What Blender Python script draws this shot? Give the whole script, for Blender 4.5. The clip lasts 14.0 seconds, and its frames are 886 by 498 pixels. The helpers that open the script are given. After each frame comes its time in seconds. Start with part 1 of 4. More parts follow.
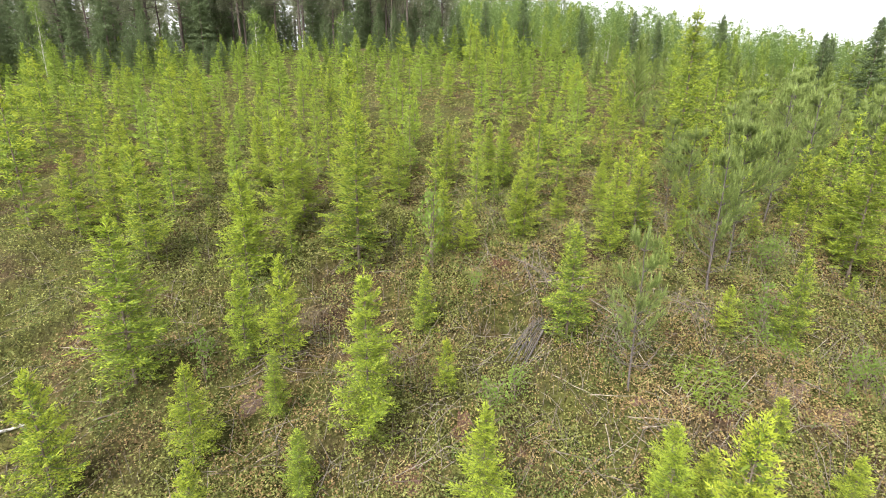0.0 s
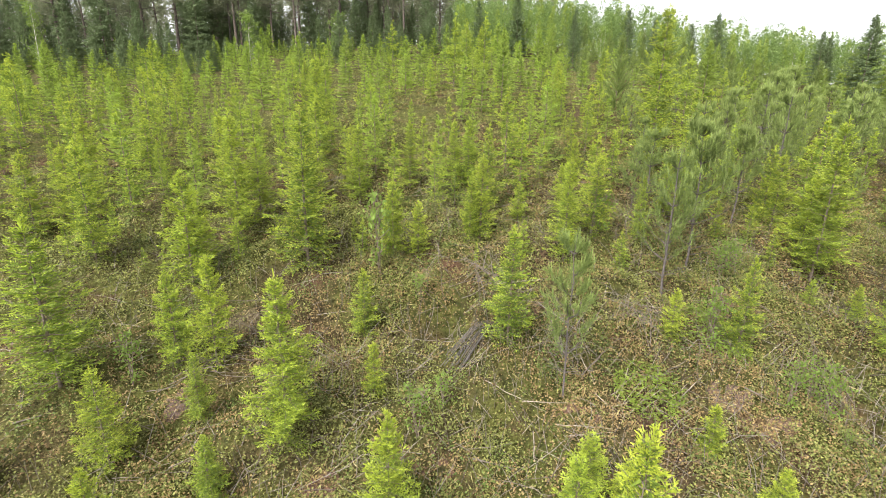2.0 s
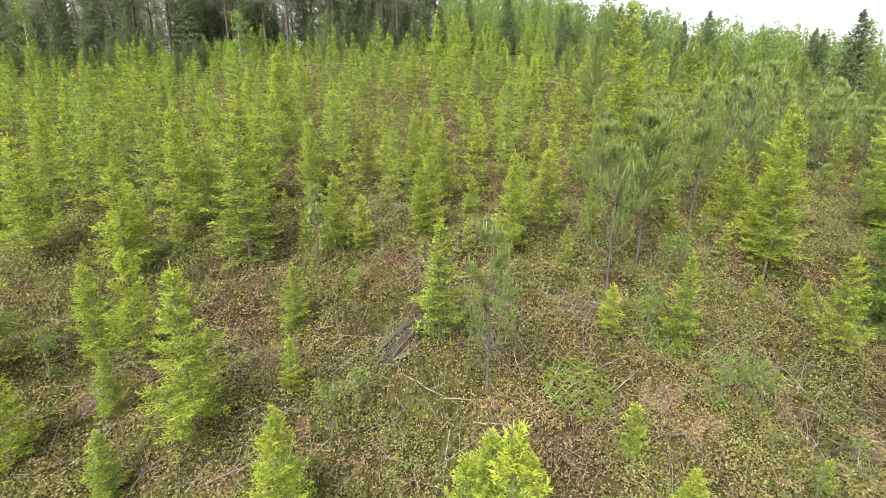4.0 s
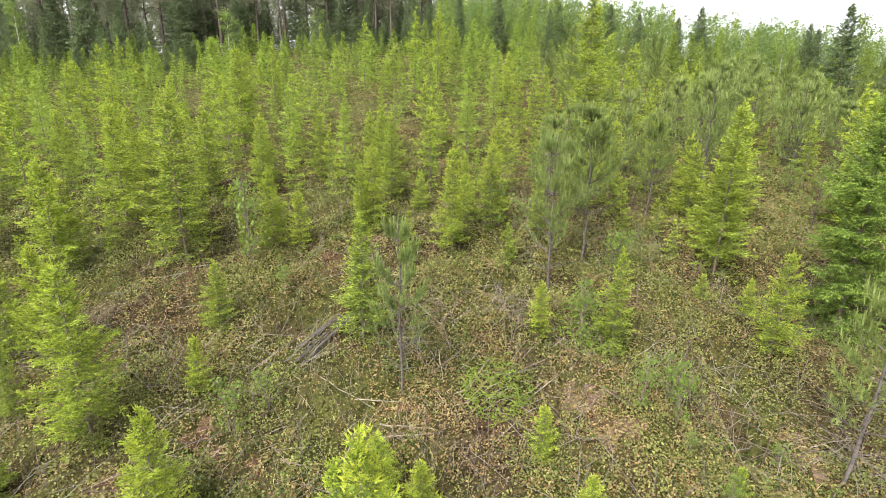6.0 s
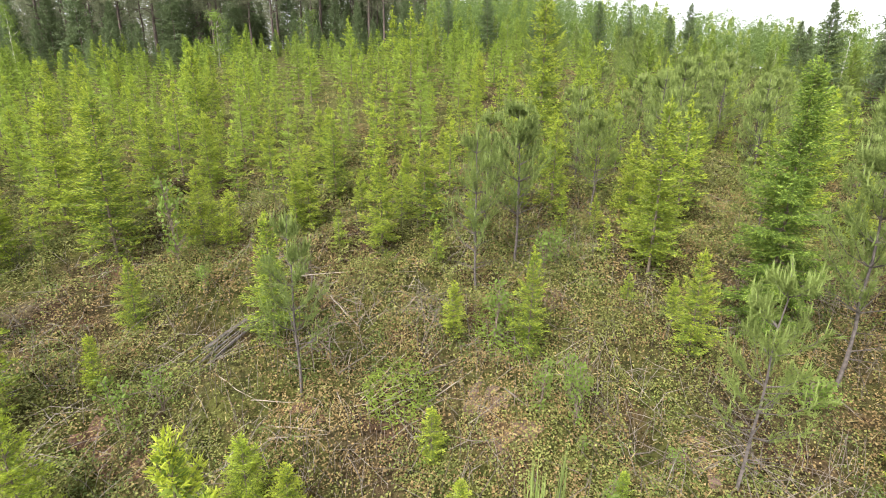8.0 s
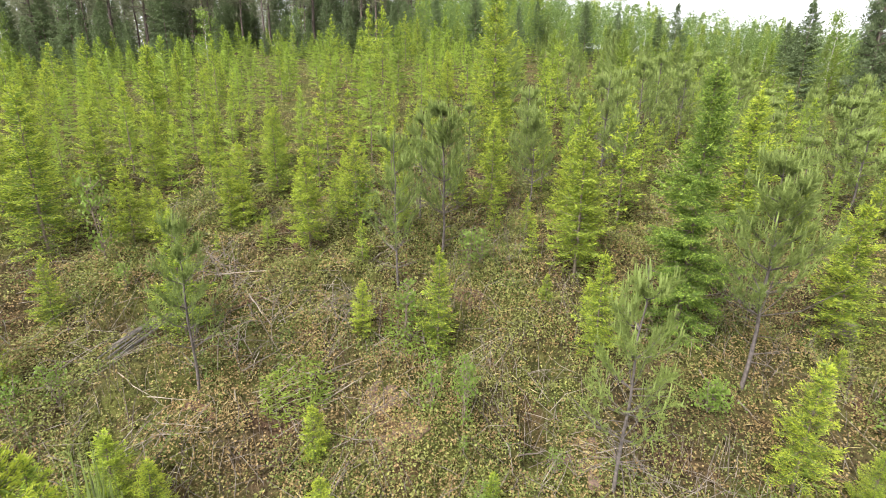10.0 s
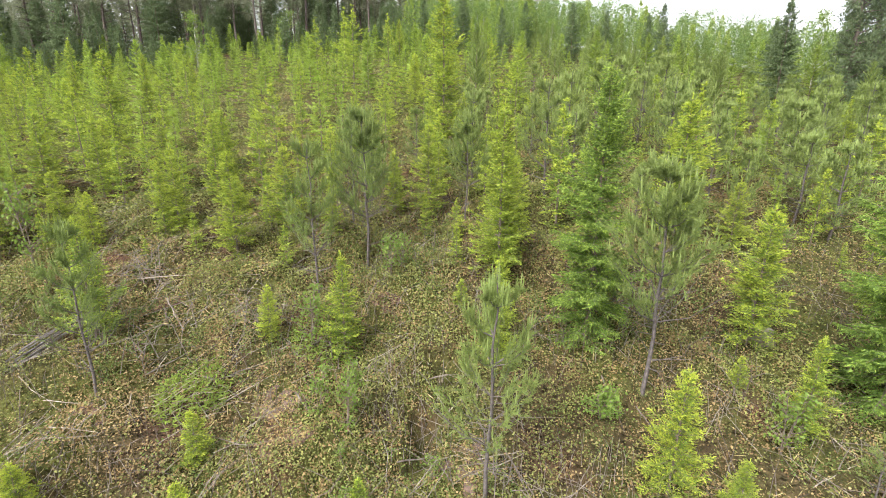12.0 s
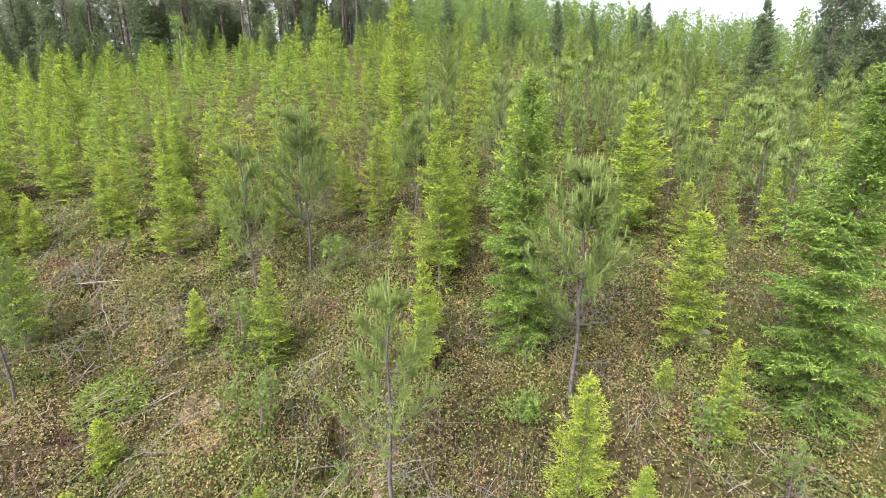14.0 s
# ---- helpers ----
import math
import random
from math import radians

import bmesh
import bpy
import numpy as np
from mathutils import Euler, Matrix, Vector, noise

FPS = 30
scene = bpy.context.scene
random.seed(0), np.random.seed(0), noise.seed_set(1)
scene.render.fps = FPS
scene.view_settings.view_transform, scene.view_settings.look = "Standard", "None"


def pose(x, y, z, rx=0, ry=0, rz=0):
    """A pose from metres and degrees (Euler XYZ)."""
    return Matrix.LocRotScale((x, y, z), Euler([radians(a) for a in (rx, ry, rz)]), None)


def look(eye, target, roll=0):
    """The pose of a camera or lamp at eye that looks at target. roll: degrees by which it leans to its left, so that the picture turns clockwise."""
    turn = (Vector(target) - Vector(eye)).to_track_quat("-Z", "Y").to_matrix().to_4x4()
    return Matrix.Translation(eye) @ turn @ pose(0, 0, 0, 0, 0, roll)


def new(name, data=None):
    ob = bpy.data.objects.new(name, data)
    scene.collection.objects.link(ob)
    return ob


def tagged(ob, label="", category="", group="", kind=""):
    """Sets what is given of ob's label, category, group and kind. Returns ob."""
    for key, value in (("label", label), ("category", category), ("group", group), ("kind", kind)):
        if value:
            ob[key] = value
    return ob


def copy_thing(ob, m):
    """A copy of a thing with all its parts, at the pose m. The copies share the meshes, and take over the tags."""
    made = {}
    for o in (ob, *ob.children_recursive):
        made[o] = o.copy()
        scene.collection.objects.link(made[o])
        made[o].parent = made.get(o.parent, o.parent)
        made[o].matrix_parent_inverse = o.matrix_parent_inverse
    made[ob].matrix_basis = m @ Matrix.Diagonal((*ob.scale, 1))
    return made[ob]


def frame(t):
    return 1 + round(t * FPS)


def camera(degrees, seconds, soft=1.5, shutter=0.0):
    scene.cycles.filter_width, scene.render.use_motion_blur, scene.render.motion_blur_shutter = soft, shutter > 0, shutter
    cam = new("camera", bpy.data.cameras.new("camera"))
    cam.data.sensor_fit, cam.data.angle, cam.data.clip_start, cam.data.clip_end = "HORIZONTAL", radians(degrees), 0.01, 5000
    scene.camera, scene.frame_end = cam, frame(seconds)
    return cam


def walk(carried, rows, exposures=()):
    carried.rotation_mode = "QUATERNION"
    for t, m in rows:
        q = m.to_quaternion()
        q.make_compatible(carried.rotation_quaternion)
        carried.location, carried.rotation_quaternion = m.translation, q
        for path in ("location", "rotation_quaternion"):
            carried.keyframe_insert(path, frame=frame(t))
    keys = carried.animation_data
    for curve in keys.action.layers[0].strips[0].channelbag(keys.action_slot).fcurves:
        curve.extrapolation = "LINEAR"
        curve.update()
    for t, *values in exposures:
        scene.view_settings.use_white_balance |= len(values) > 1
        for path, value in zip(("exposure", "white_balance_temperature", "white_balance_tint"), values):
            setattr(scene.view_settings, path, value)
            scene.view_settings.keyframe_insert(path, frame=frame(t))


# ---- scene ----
cam = camera(88.1, 14.0, soft=1.0)
METRES, EYE, TILT, LEAN, TURN = 10.0, 4.5, -16.0, -1.2, 0.0
ROWS = [
    (0.0, 0.0, 0.0, 0.0, 0.0, 0.0, -0.0),
    (0.5, 0.0284, 0.0026, 0.0019, 0.48, -0.03, -0.21),
    (1.0, 0.0617, 0.0073, 0.0029, 0.59, -0.0, -0.19),
    (1.5, 0.0904, 0.0125, 0.0035, 0.67, 0.01, -0.18),
    (2.0, 0.1213, 0.0181, 0.0035, 0.76, 0.0, -0.15),
    (2.5, 0.1504, 0.0218, 0.0014, 0.87, 0.0, -0.13),
    (3.0, 0.1843, 0.0261, -0.0021, 1.02, 0.06, -0.12),
    (5.5, 0.3513, 0.0609, -0.0127, 1.75, 0.04, -0.23),
    (6.0, 0.3881, 0.0673, -0.0137, 1.97, 0.07, -0.22),
    (6.5, 0.4231, 0.0722, -0.0142, 2.15, 0.07, -0.25),
    (7.0, 0.4646, 0.0772, -0.0143, 2.37, 0.1, -0.25),
    (7.5, 0.5033, 0.0809, -0.014, 2.55, 0.04, -0.24),
    (8.0, 0.5447, 0.0848, -0.0147, 2.74, 0.07, -0.25),
    (10.5, 0.7452, 0.0928, -0.0101, 3.35, -0.06, -0.81),
    (11.0, 0.7896, 0.0947, -0.0071, 3.65, -0.04, -0.81),
    (11.5, 0.8294, 0.0969, -0.0052, 3.88, -0.0, -0.79),
    (12.0, 0.8718, 0.1, -0.0021, 4.03, -0.03, -0.71),
    (12.5, 0.9113, 0.1027, -0.0011, 4.12, -0.0, -0.6),
    (13.0, 0.9507, 0.1069, 0.0009, 4.22, -0.06, -0.54),
    (13.5, 0.975, 0.1111, 0.0028, 4.16, -0.05, -0.4),
    (14.0, 0.9901, 0.1148, 0.0048, 4.07, -0.05, -0.3),
]
walk(cam, [(t, pose(0, 0, EYE, TILT, LEAN, TURN) @ pose(METRES * x, METRES * y, METRES * z, 90 + pitch, roll, yaw)) for t, x, y, z, yaw, pitch, roll in ROWS],
     ((0, 1.77, 6500, 10), (8.5, 1.77, 6500, 10), (11, 1.82, 6400, 11), (13, 1.86, 6150, 12), (14, 1.88, 6100, 12)))

# ---- sky and light: bright overcast day ----
world = bpy.data.worlds.new("overcast_sky")
scene.world = world
world.use_nodes = True
wn = world.node_tree.nodes
sky = wn.new("ShaderNodeTexSky")
sky.sky_type = "NISHITA"
sky.sun_disc = False
sky.sun_elevation = radians(52)
sky.sun_rotation = radians(215)
sky.dust_density = 4.0
soften = wn.new("ShaderNodeHueSaturation")
soften.inputs["Saturation"].default_value = 0.12
world.node_tree.links.new(sky.outputs[0], soften.inputs["Color"])
world.node_tree.links.new(soften.outputs[0], wn["Background"].inputs["Color"])
wn["Background"].inputs["Strength"].default_value = 0.15

sun = new("sun", bpy.data.lights.new("sun", "SUN"))
sun.data.energy, sun.data.angle, sun.data.color = 1.5, radians(25), (1.0, 0.96, 0.9)
sun.matrix_world = look((-20, -28, 45), (0, 0, 0))

# ---- materials ----


def material(name):
    m = bpy.data.materials.new(name)
    m.use_nodes = True
    m.node_tree.nodes.clear()
    return m, m.node_tree.nodes, m.node_tree.links


def mixed(nodes, links, a, b, factor, kind="MIX"):
    """A colour between a and b (colours or sockets) by factor (number or socket)."""
    n = nodes.new("ShaderNodeMix")
    n.data_type, n.blend_type = "RGBA", kind
    for socket, value in ((n.inputs[0], factor), (n.inputs[6], a), (n.inputs[7], b)):
        if hasattr(value, "is_linked"):
            links.new(value, socket)
        elif isinstance(value, tuple):
            socket.default_value = (*value, 1)
        else:
            socket.default_value = value
    return n.outputs[2]


def noise_factor(nodes, links, scale, low, high, detail=4.0, where="Object"):
    """Noise of that scale, stretched so that low to high becomes 0 to 1."""
    c = nodes.new("ShaderNodeTexCoord")
    n = nodes.new("ShaderNodeTexNoise")
    n.inputs["Scale"].default_value, n.inputs["Detail"].default_value = scale, detail
    links.new(c.outputs[where], n.inputs["Vector"])
    r = nodes.new("ShaderNodeMapRange")
    r.inputs[1].default_value, r.inputs[2].default_value = low, high
    links.new(n.outputs[0], r.inputs[0])
    return r.outputs[0]


def random_factor(nodes, links, low, high, island=False):
    source = nodes.new("ShaderNodeNewGeometry") if island else nodes.new("ShaderNodeObjectInfo")
    r = nodes.new("ShaderNodeMapRange")
    r.inputs[3].default_value, r.inputs[4].default_value = low, high
    links.new(source.outputs["Random Per Island" if island else "Random"], r.inputs[0])
    return r.outputs[0]


def foliage(name, dark, light, other, through_light=0.35, island=True):
    """Needles or leaves: colour varies from leaf to leaf and from plant to plant, and some light comes through."""
    m, nodes, links = material(name)
    col = mixed(nodes, links, dark, light, random_factor(nodes, links, 0, 1, island))
    col = mixed(nodes, links, col, other, random_factor(nodes, links, 0.0, 0.6))
    col = mixed(nodes, links, col, mixed(nodes, links, col, (0.6, 0.6, 0.6), 1.0, "MULTIPLY"), noise_factor(nodes, links, 3.0, 0.45, 0.75))
    d, s, x, out = (nodes.new("ShaderNode" + k) for k in ("BsdfPrincipled", "BsdfTranslucent", "MixShader", "OutputMaterial"))
    d.inputs["Roughness"].default_value = 0.6
    d.inputs["Specular IOR Level"].default_value = 0.25
    links.new(col, d.inputs["Base Color"])
    links.new(col, s.inputs["Color"])
    x.inputs[0].default_value = through_light
    links.new(d.outputs[0], x.inputs[1])
    links.new(s.outputs[0], x.inputs[2])
    links.new(x.outputs[0], out.inputs[0])
    return m


def bark(name, a, b, scale=18.0, island=False):
    m, nodes, links = material(name)
    col = mixed(nodes, links, a, b, noise_factor(nodes, links, scale, 0.35, 0.65))
    if island:
        col = mixed(nodes, links, col, mixed(nodes, links, col, (0.35, 0.3, 0.27), 1.0, "MULTIPLY"), random_factor(nodes, links, 0, 1, True))
    d, out = nodes.new("ShaderNodeBsdfPrincipled"), nodes.new("ShaderNodeOutputMaterial")
    d.inputs["Roughness"].default_value = 0.85
    links.new(col, d.inputs["Base Color"])
    bump, height = nodes.new("ShaderNodeBump"), noise_factor(nodes, links, scale * 2.5, 0.3, 0.7)
    bump.inputs["Strength"].default_value = 0.5
    links.new(height, bump.inputs["Height"])
    links.new(bump.outputs[0], d.inputs["Normal"])
    links.new(d.outputs[0], out.inputs[0])
    return m


def ground_material():
    m, nodes, links = material("forest_floor")
    litter = mixed(nodes, links, (0.030, 0.020, 0.013), (0.105, 0.070, 0.040), noise_factor(nodes, links, 13.0, 0.35, 0.65, 8.0))
    moss = mixed(nodes, links, (0.038, 0.042, 0.012), (0.105, 0.105, 0.028), noise_factor(nodes, links, 7.0, 0.35, 0.65, 8.0))
    col = mixed(nodes, links, litter, moss, noise_factor(nodes, links, 0.55, 0.31, 0.52, 5.0))
    col = mixed(nodes, links, col, (0.100, 0.056, 0.036), noise_factor(nodes, links, 0.9, 0.57, 0.74, 6.0))
    col = mixed(nodes, links, col, (0.16, 0.13, 0.08), noise_factor(nodes, links, 0.35, 0.64, 0.74, 5.0))
    col = mixed(nodes, links, col, mixed(nodes, links, col, (0.28, 0.26, 0.22), 1.0, "MULTIPLY"), noise_factor(nodes, links, 14.0, 0.52, 0.66, 6.0))
    d, out = nodes.new("ShaderNodeBsdfPrincipled"), nodes.new("ShaderNodeOutputMaterial")
    d.inputs["Roughness"].default_value = 0.95
    d.inputs["Specular IOR Level"].default_value = 0.1
    links.new(col, d.inputs["Base Color"])
    bump = nodes.new("ShaderNodeBump")
    bump.inputs["Strength"].default_value, bump.inputs["Distance"].default_value = 0.9, 0.08
    links.new(noise_factor(nodes, links, 22.0, 0.2, 0.8, 8.0), bump.inputs["Height"])
    links.new(bump.outputs[0], d.inputs["Normal"])
    links.new(d.outputs[0], out.inputs[0])
    return m


def soil(name, a, b):
    return bark(name, a, b, 26.0)


FLOOR = ground_material()
RED_SOIL, PINK_SOIL, SAND = soil("red_soil", (0.045, 0.023, 0.014), (0.115, 0.060, 0.034)), soil("pinkish_soil", (0.048, 0.030, 0.022), (0.13, 0.082, 0.058)), soil("sandy_soil", (0.050, 0.030, 0.020), (0.125, 0.078, 0.048))
NEEDLE = foliage("old_spruce_needles", (0.100, 0.155, 0.026), (0.215, 0.295, 0.048), (0.225, 0.285, 0.042), 0.42)
DEEP_NEEDLE = foliage("deep_green_spruce_needles", (0.080, 0.140, 0.027), (0.170, 0.255, 0.046), (0.15, 0.22, 0.038), 0.42)
BOUGH = foliage("light_green_bough_tips", (0.19, 0.29, 0.046), (0.32, 0.44, 0.075), (0.32, 0.42, 0.065), 0.42)
TIP = foliage("green_shoot_tips", (0.24, 0.355, 0.048), (0.345, 0.47, 0.070), (0.35, 0.45, 0.062), 0.45)
SHOOT = foliage("fresh_spruce_shoots", (0.29, 0.385, 0.042), (0.44, 0.53, 0.068), (0.48, 0.53, 0.060), 0.45)
# dark needles, lightened: distance haze is mixed into their colour
HAZY_DARK_NEEDLE = foliage("hazy_dark_spruce_needles", (0.095, 0.132, 0.058), (0.165, 0.212, 0.095), (0.135, 0.18, 0.08), 0.42)
PINE_NEEDLE = foliage("pine_needles", (0.125, 0.175, 0.050), (0.245, 0.305, 0.088), (0.225, 0.28, 0.075), 0.42)
CANDLE = foliage("pine_candles", (0.21, 0.275, 0.080), (0.29, 0.36, 0.112), (0.25, 0.31, 0.095), 0.25)
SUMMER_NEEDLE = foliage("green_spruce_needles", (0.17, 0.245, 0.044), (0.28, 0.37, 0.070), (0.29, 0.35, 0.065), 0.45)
# forest pines: the pale grey of the haze before them is painted in
HAZY_OLD_PINE = foliage("hazy_old_pine_needles", (0.145, 0.165, 0.095), (0.235, 0.255, 0.145), (0.205, 0.215, 0.13), 0.42)
EDGE_PINE = foliage("dim_pine_needles", (0.085, 0.118, 0.056), (0.150, 0.190, 0.090), (0.12, 0.155, 0.072), 0.42)
BIRCH_LEAF = foliage("birch_leaves", (0.12, 0.195, 0.034), (0.20, 0.28, 0.055), (0.185, 0.26, 0.05), 0.42)
FAR_LEAF = foliage("far_birch_leaves", (0.115, 0.175, 0.050), (0.19, 0.265, 0.075), (0.165, 0.24, 0.065), 0.42)
SPRUCE_BARK = bark("spruce_bark", (0.10, 0.075, 0.055), (0.20, 0.16, 0.12))
PINE_BARK = bark("young_pine_bark", (0.060, 0.050, 0.046), (0.125, 0.104, 0.092))
OLD_BARK = bark("old_pine_bark", (0.055, 0.044, 0.038), (0.115, 0.085, 0.068), 6.0)
BIRCH_BARK = bark("birch_bark", (0.24, 0.22, 0.19), (0.62, 0.60, 0.55), 8.0)
DEAD_WOOD = bark("grey_dead_wood", (0.14, 0.115, 0.095), (0.27, 0.235, 0.20), 12.0, True)
GREY_STICK = bark("dark_grey_sticks", (0.055, 0.05, 0.048), (0.13, 0.115, 0.105), 12.0)
UNDER_LEAF = foliage("undergrowth_leaves", (0.065, 0.075, 0.018), (0.30, 0.295, 0.095), (0.160, 0.195, 0.042), 0.25)
BERRY_LEAF = foliage("dark_berry_shrub_leaves", (0.045, 0.075, 0.018), (0.155, 0.21, 0.05), (0.12, 0.165, 0.035), 0.25)
DRY_LEAF = foliage("dry_leaves", (0.080, 0.046, 0.024), (0.36, 0.280, 0.125), (0.225, 0.145, 0.060), 0.2)
STRAW = foliage("dry_grass", (0.26, 0.21, 0.09), (0.40, 0.34, 0.17), (0.30, 0.27, 0.11), 0.2)
PALE_WOOD = bark("pale_weathered_wood", (0.17, 0.145, 0.115), (0.34, 0.29, 0.23), 12.0)

# ---- the lie of the land: a hillside that rises ahead ----
PROFILE_Y = np.array([-3000, -300, -40, -8, 9, 20, 45, 60, 76, 105, 150, 200, 600, 3000.0])
PROFILE_Z = np.array([-11, -10.5, -10, -4.75, 1.05, 4.2, 9.7, 13.3, 15.2, 17.0, 26.0, 31.0, 8.0, 0.0])


def step(a, b, v):
    t = np.clip((v - a) / (b - a), 0, 1)
    return t * t * (3 - 2 * t)


def land(x, y):
    """Height of the smooth hillside, for numbers or arrays."""
    x, y = np.asarray(x, float), np.asarray(y, float)
    r = 0.5 + 0.08 * np.abs(y - 5)
    z = sum(np.interp(y + r * k, PROFILE_Y, PROFILE_Z) for k in (-1, -0.5, 0, 0.5, 1)) / 5
    far, xl = step(10, 28, y), np.clip(x, -60, 60)
    z = z + (0.01 * np.minimum(xl, 3) - 0.03 * np.maximum(0, xl - 3)) * (1 - far)
    z = z - 0.12 * step(36, 60, y) * np.clip(x - 0.42 * y, 0, 60) - 0.06 * step(60, 110, y) * np.clip(x - 0.30 * y, 0, 80)
    z = z + 0.3 * step(8.2, 10.5, y) * (1 - step(24, 34, y)) * np.exp(-((x - 3.5) / 8) ** 2)
    return z + far * (0.055 * np.minimum(0, xl - 4) - 0.10 * np.clip(xl - 12, 0, 13) + 0.1)


# x, y, half widths and depth
HOLLOWS = ((1.17, 8.00, 0.38, 0.30, 0.38), (8.10, 6.45, 0.22, 0.50, 0.38), (8.40, 7.55, 0.36, 0.26, 0.32), (4.70, 8.90, 0.32, 0.22, 0.32), (0.60, 5.76, 0.30, 0.24, 0.22))


def hollow(x, y):
    """Depth of the holes and ruts in the floor."""
    return sum(d * np.exp(-((x - a) / r) ** 4 - ((y - b) / q) ** 4) for a, b, r, q, d in HOLLOWS)


def bumps(x, y):
    """Tussocks and hollows, dying away far off."""
    fade = np.exp(-np.maximum(0, np.hypot(x - 5, y - 6) - 15) / 20)
    s = np.sin
    b = 0.06 * s(1.7 * x + 0.6 * y + 1.3 * s(0.9 * y)) + 0.05 * s(2.3 * y - 1.1 * x + 1.7 * s(1.3 * x)) + 0.03 * s(4.1 * x + 2.7 * y + 2 * s(2.1 * y)) + 0.025 * s(5.3 * y - 3.9 * x + 2 * s(3.1 * x))
    return 1.4 * b * fade - hollow(x, y)


def ground_z(x, y):
    return land(x, y) + bumps(np.asarray(x, float), np.asarray(y, float))


def sheet(name, verts, faces, mats, which=None, smooth=False):
    """A mesh object from arrays of corners and of quads or triangles."""
    me = bpy.data.meshes.new(name)
    verts, faces = np.asarray(verts, np.float32), np.asarray(faces, np.int32)
    k = faces.shape[1]
    me.vertices.add(len(verts))
    me.vertices.foreach_set("co", verts.ravel())
    me.loops.add(faces.size)
    me.loops.foreach_set("vertex_index", faces.ravel())
    me.polygons.add(len(faces))
    me.polygons.foreach_set("loop_start", np.arange(0, faces.size, k, dtype=np.int32))
    me.polygons.foreach_set("loop_total", np.full(len(faces), k, np.int32))
    for m in mats:
        me.materials.append(m)
    if which is not None:
        me.polygons.foreach_set("material_index", np.asarray(which, np.int32))
    me.polygons.foreach_set("use_smooth", np.full(len(faces), smooth))
    me.update(calc_edges=True)
    return me


def graded(fine_from, fine_to, step_size, out_to_low, out_to_high, growth=1.12):
    """Coordinates that are close together in the middle and spread outwards."""
    mid = list(np.arange(fine_from, fine_to, step_size))
    low, d = [fine_from], step_size
    while low[-1] > out_to_low:
        d *= growth
        low.append(low[-1] - d)
    high, d = [mid[-1]], step_size
    while high[-1] < out_to_high:
        d *= growth
        high.append(high[-1] + d)
    return np.array(low[:0:-1] + mid + high[1:])


def build_ground():
    gx, gy = graded(-9, 19, 0.14, -2500, 2500), graded(1.5, 15, 0.12, -2500, 2800)
    X, Y = np.meshgrid(gx, gy)
    Z = ground_z(X, Y)
    near = np.exp(-np.maximum(0, np.hypot(X - 5, Y - 7) - 10) / 8)
    Z = Z + np.random.default_rng(5).normal(0, 0.035, Z.shape) * near
    n, m = X.shape
    i = (np.arange(n - 1)[:, None] * m + np.arange(m - 1)[None, :]).ravel()
    me = sheet("ground", np.stack([X, Y, Z], -1).reshape(-1, 3), np.stack([i, i + 1, i + m + 1, i + m], 1), [FLOOR], smooth=True)
    return tagged(new("ground", me), "brown hillside clearing floor with litter, moss and bare soil", "ground", kind="structure")


build_ground()

# ---- plants: shared shapes ----


class Sprays:
    """Collects many small four-cornered sprigs (needle sprays, leaves) for one mesh."""

    def __init__(self, seed):
        self.rng = np.random.default_rng(seed)
        self.p, self.d, self.w, self.m = [], [], [], []

    def add(self, p, d, w, mat=0):
        """Sprigs from p along d (both n x 3); w: half width, or sideways vectors."""
        p, d = np.broadcast_arrays(np.atleast_2d(np.asarray(p, float)), np.atleast_2d(np.asarray(d, float)))
        if np.ndim(w) < 2:
            side = np.cross(d, self.rng.normal(size=d.shape))
            side /= np.linalg.norm(side, axis=1, keepdims=True) + 1e-9
            w = side * np.reshape(w, (-1, 1))
        self.p.append(p), self.d.append(d), self.w.append(np.broadcast_to(w, p.shape)), self.m.append(np.full(len(p), mat))

    def mesh(self, name, mats, belly=0.42, spikes=False, only=None):
        """spikes: three-cornered sprays that end in a point, for needles; only: the sprigs of that one material."""
        p, d, w, m = (np.concatenate(a) for a in (self.p, self.d, self.w, self.m))
        if only is not None:
            keep = m == only
            p, d, w, m, mats = p[keep], d[keep], w[keep], m[keep] * 0, [mats[only]]
        if spikes:
            v = np.stack([p + w, p - w, p + d], 1).reshape(-1, 3)
            return sheet(name, v, np.arange(len(v)).reshape(-1, 3), mats, m)
        v = np.stack([p, p + d * belly + w, p + d, p + d * belly - w], 1).reshape(-1, 3)
        return sheet(name, v, np.arange(len(v)).reshape(-1, 4), mats, m)


class Rods:
    """Collects tapered rods for one mesh."""

    def __init__(self, sides=5):
        self.sides, self.v, self.f, self.n = sides, [], [], 0

    def add(self, points, radii):
        points = np.asarray(points, float)
        k, turn = self.sides, np.linspace(0, 2 * np.pi, self.sides, endpoint=False)
        along = np.gradient(points, axis=0)
        for q, a, r in zip(points, along, radii):
            a = a / (np.linalg.norm(a) + 1e-9)
            u = np.cross(a, (0.31, 0.95, 0.1) if abs(a[2]) > 0.8 else (0, 0, 1.0))
            u /= np.linalg.norm(u) + 1e-9
            self.v.append(q + r * (np.cos(turn)[:, None] * u + np.sin(turn)[:, None] * np.cross(a, u)))
        for j in range(len(points) - 1):
            b = self.n + j * k
            self.f += [(b + i, b + (i + 1) % k, b + k + (i + 1) % k, b + k + i) for i in range(k)]
        self.n += k * len(points)

    def mesh(self, name, mat):
        return sheet(name, np.concatenate(self.v), self.f, [mat], smooth=True)


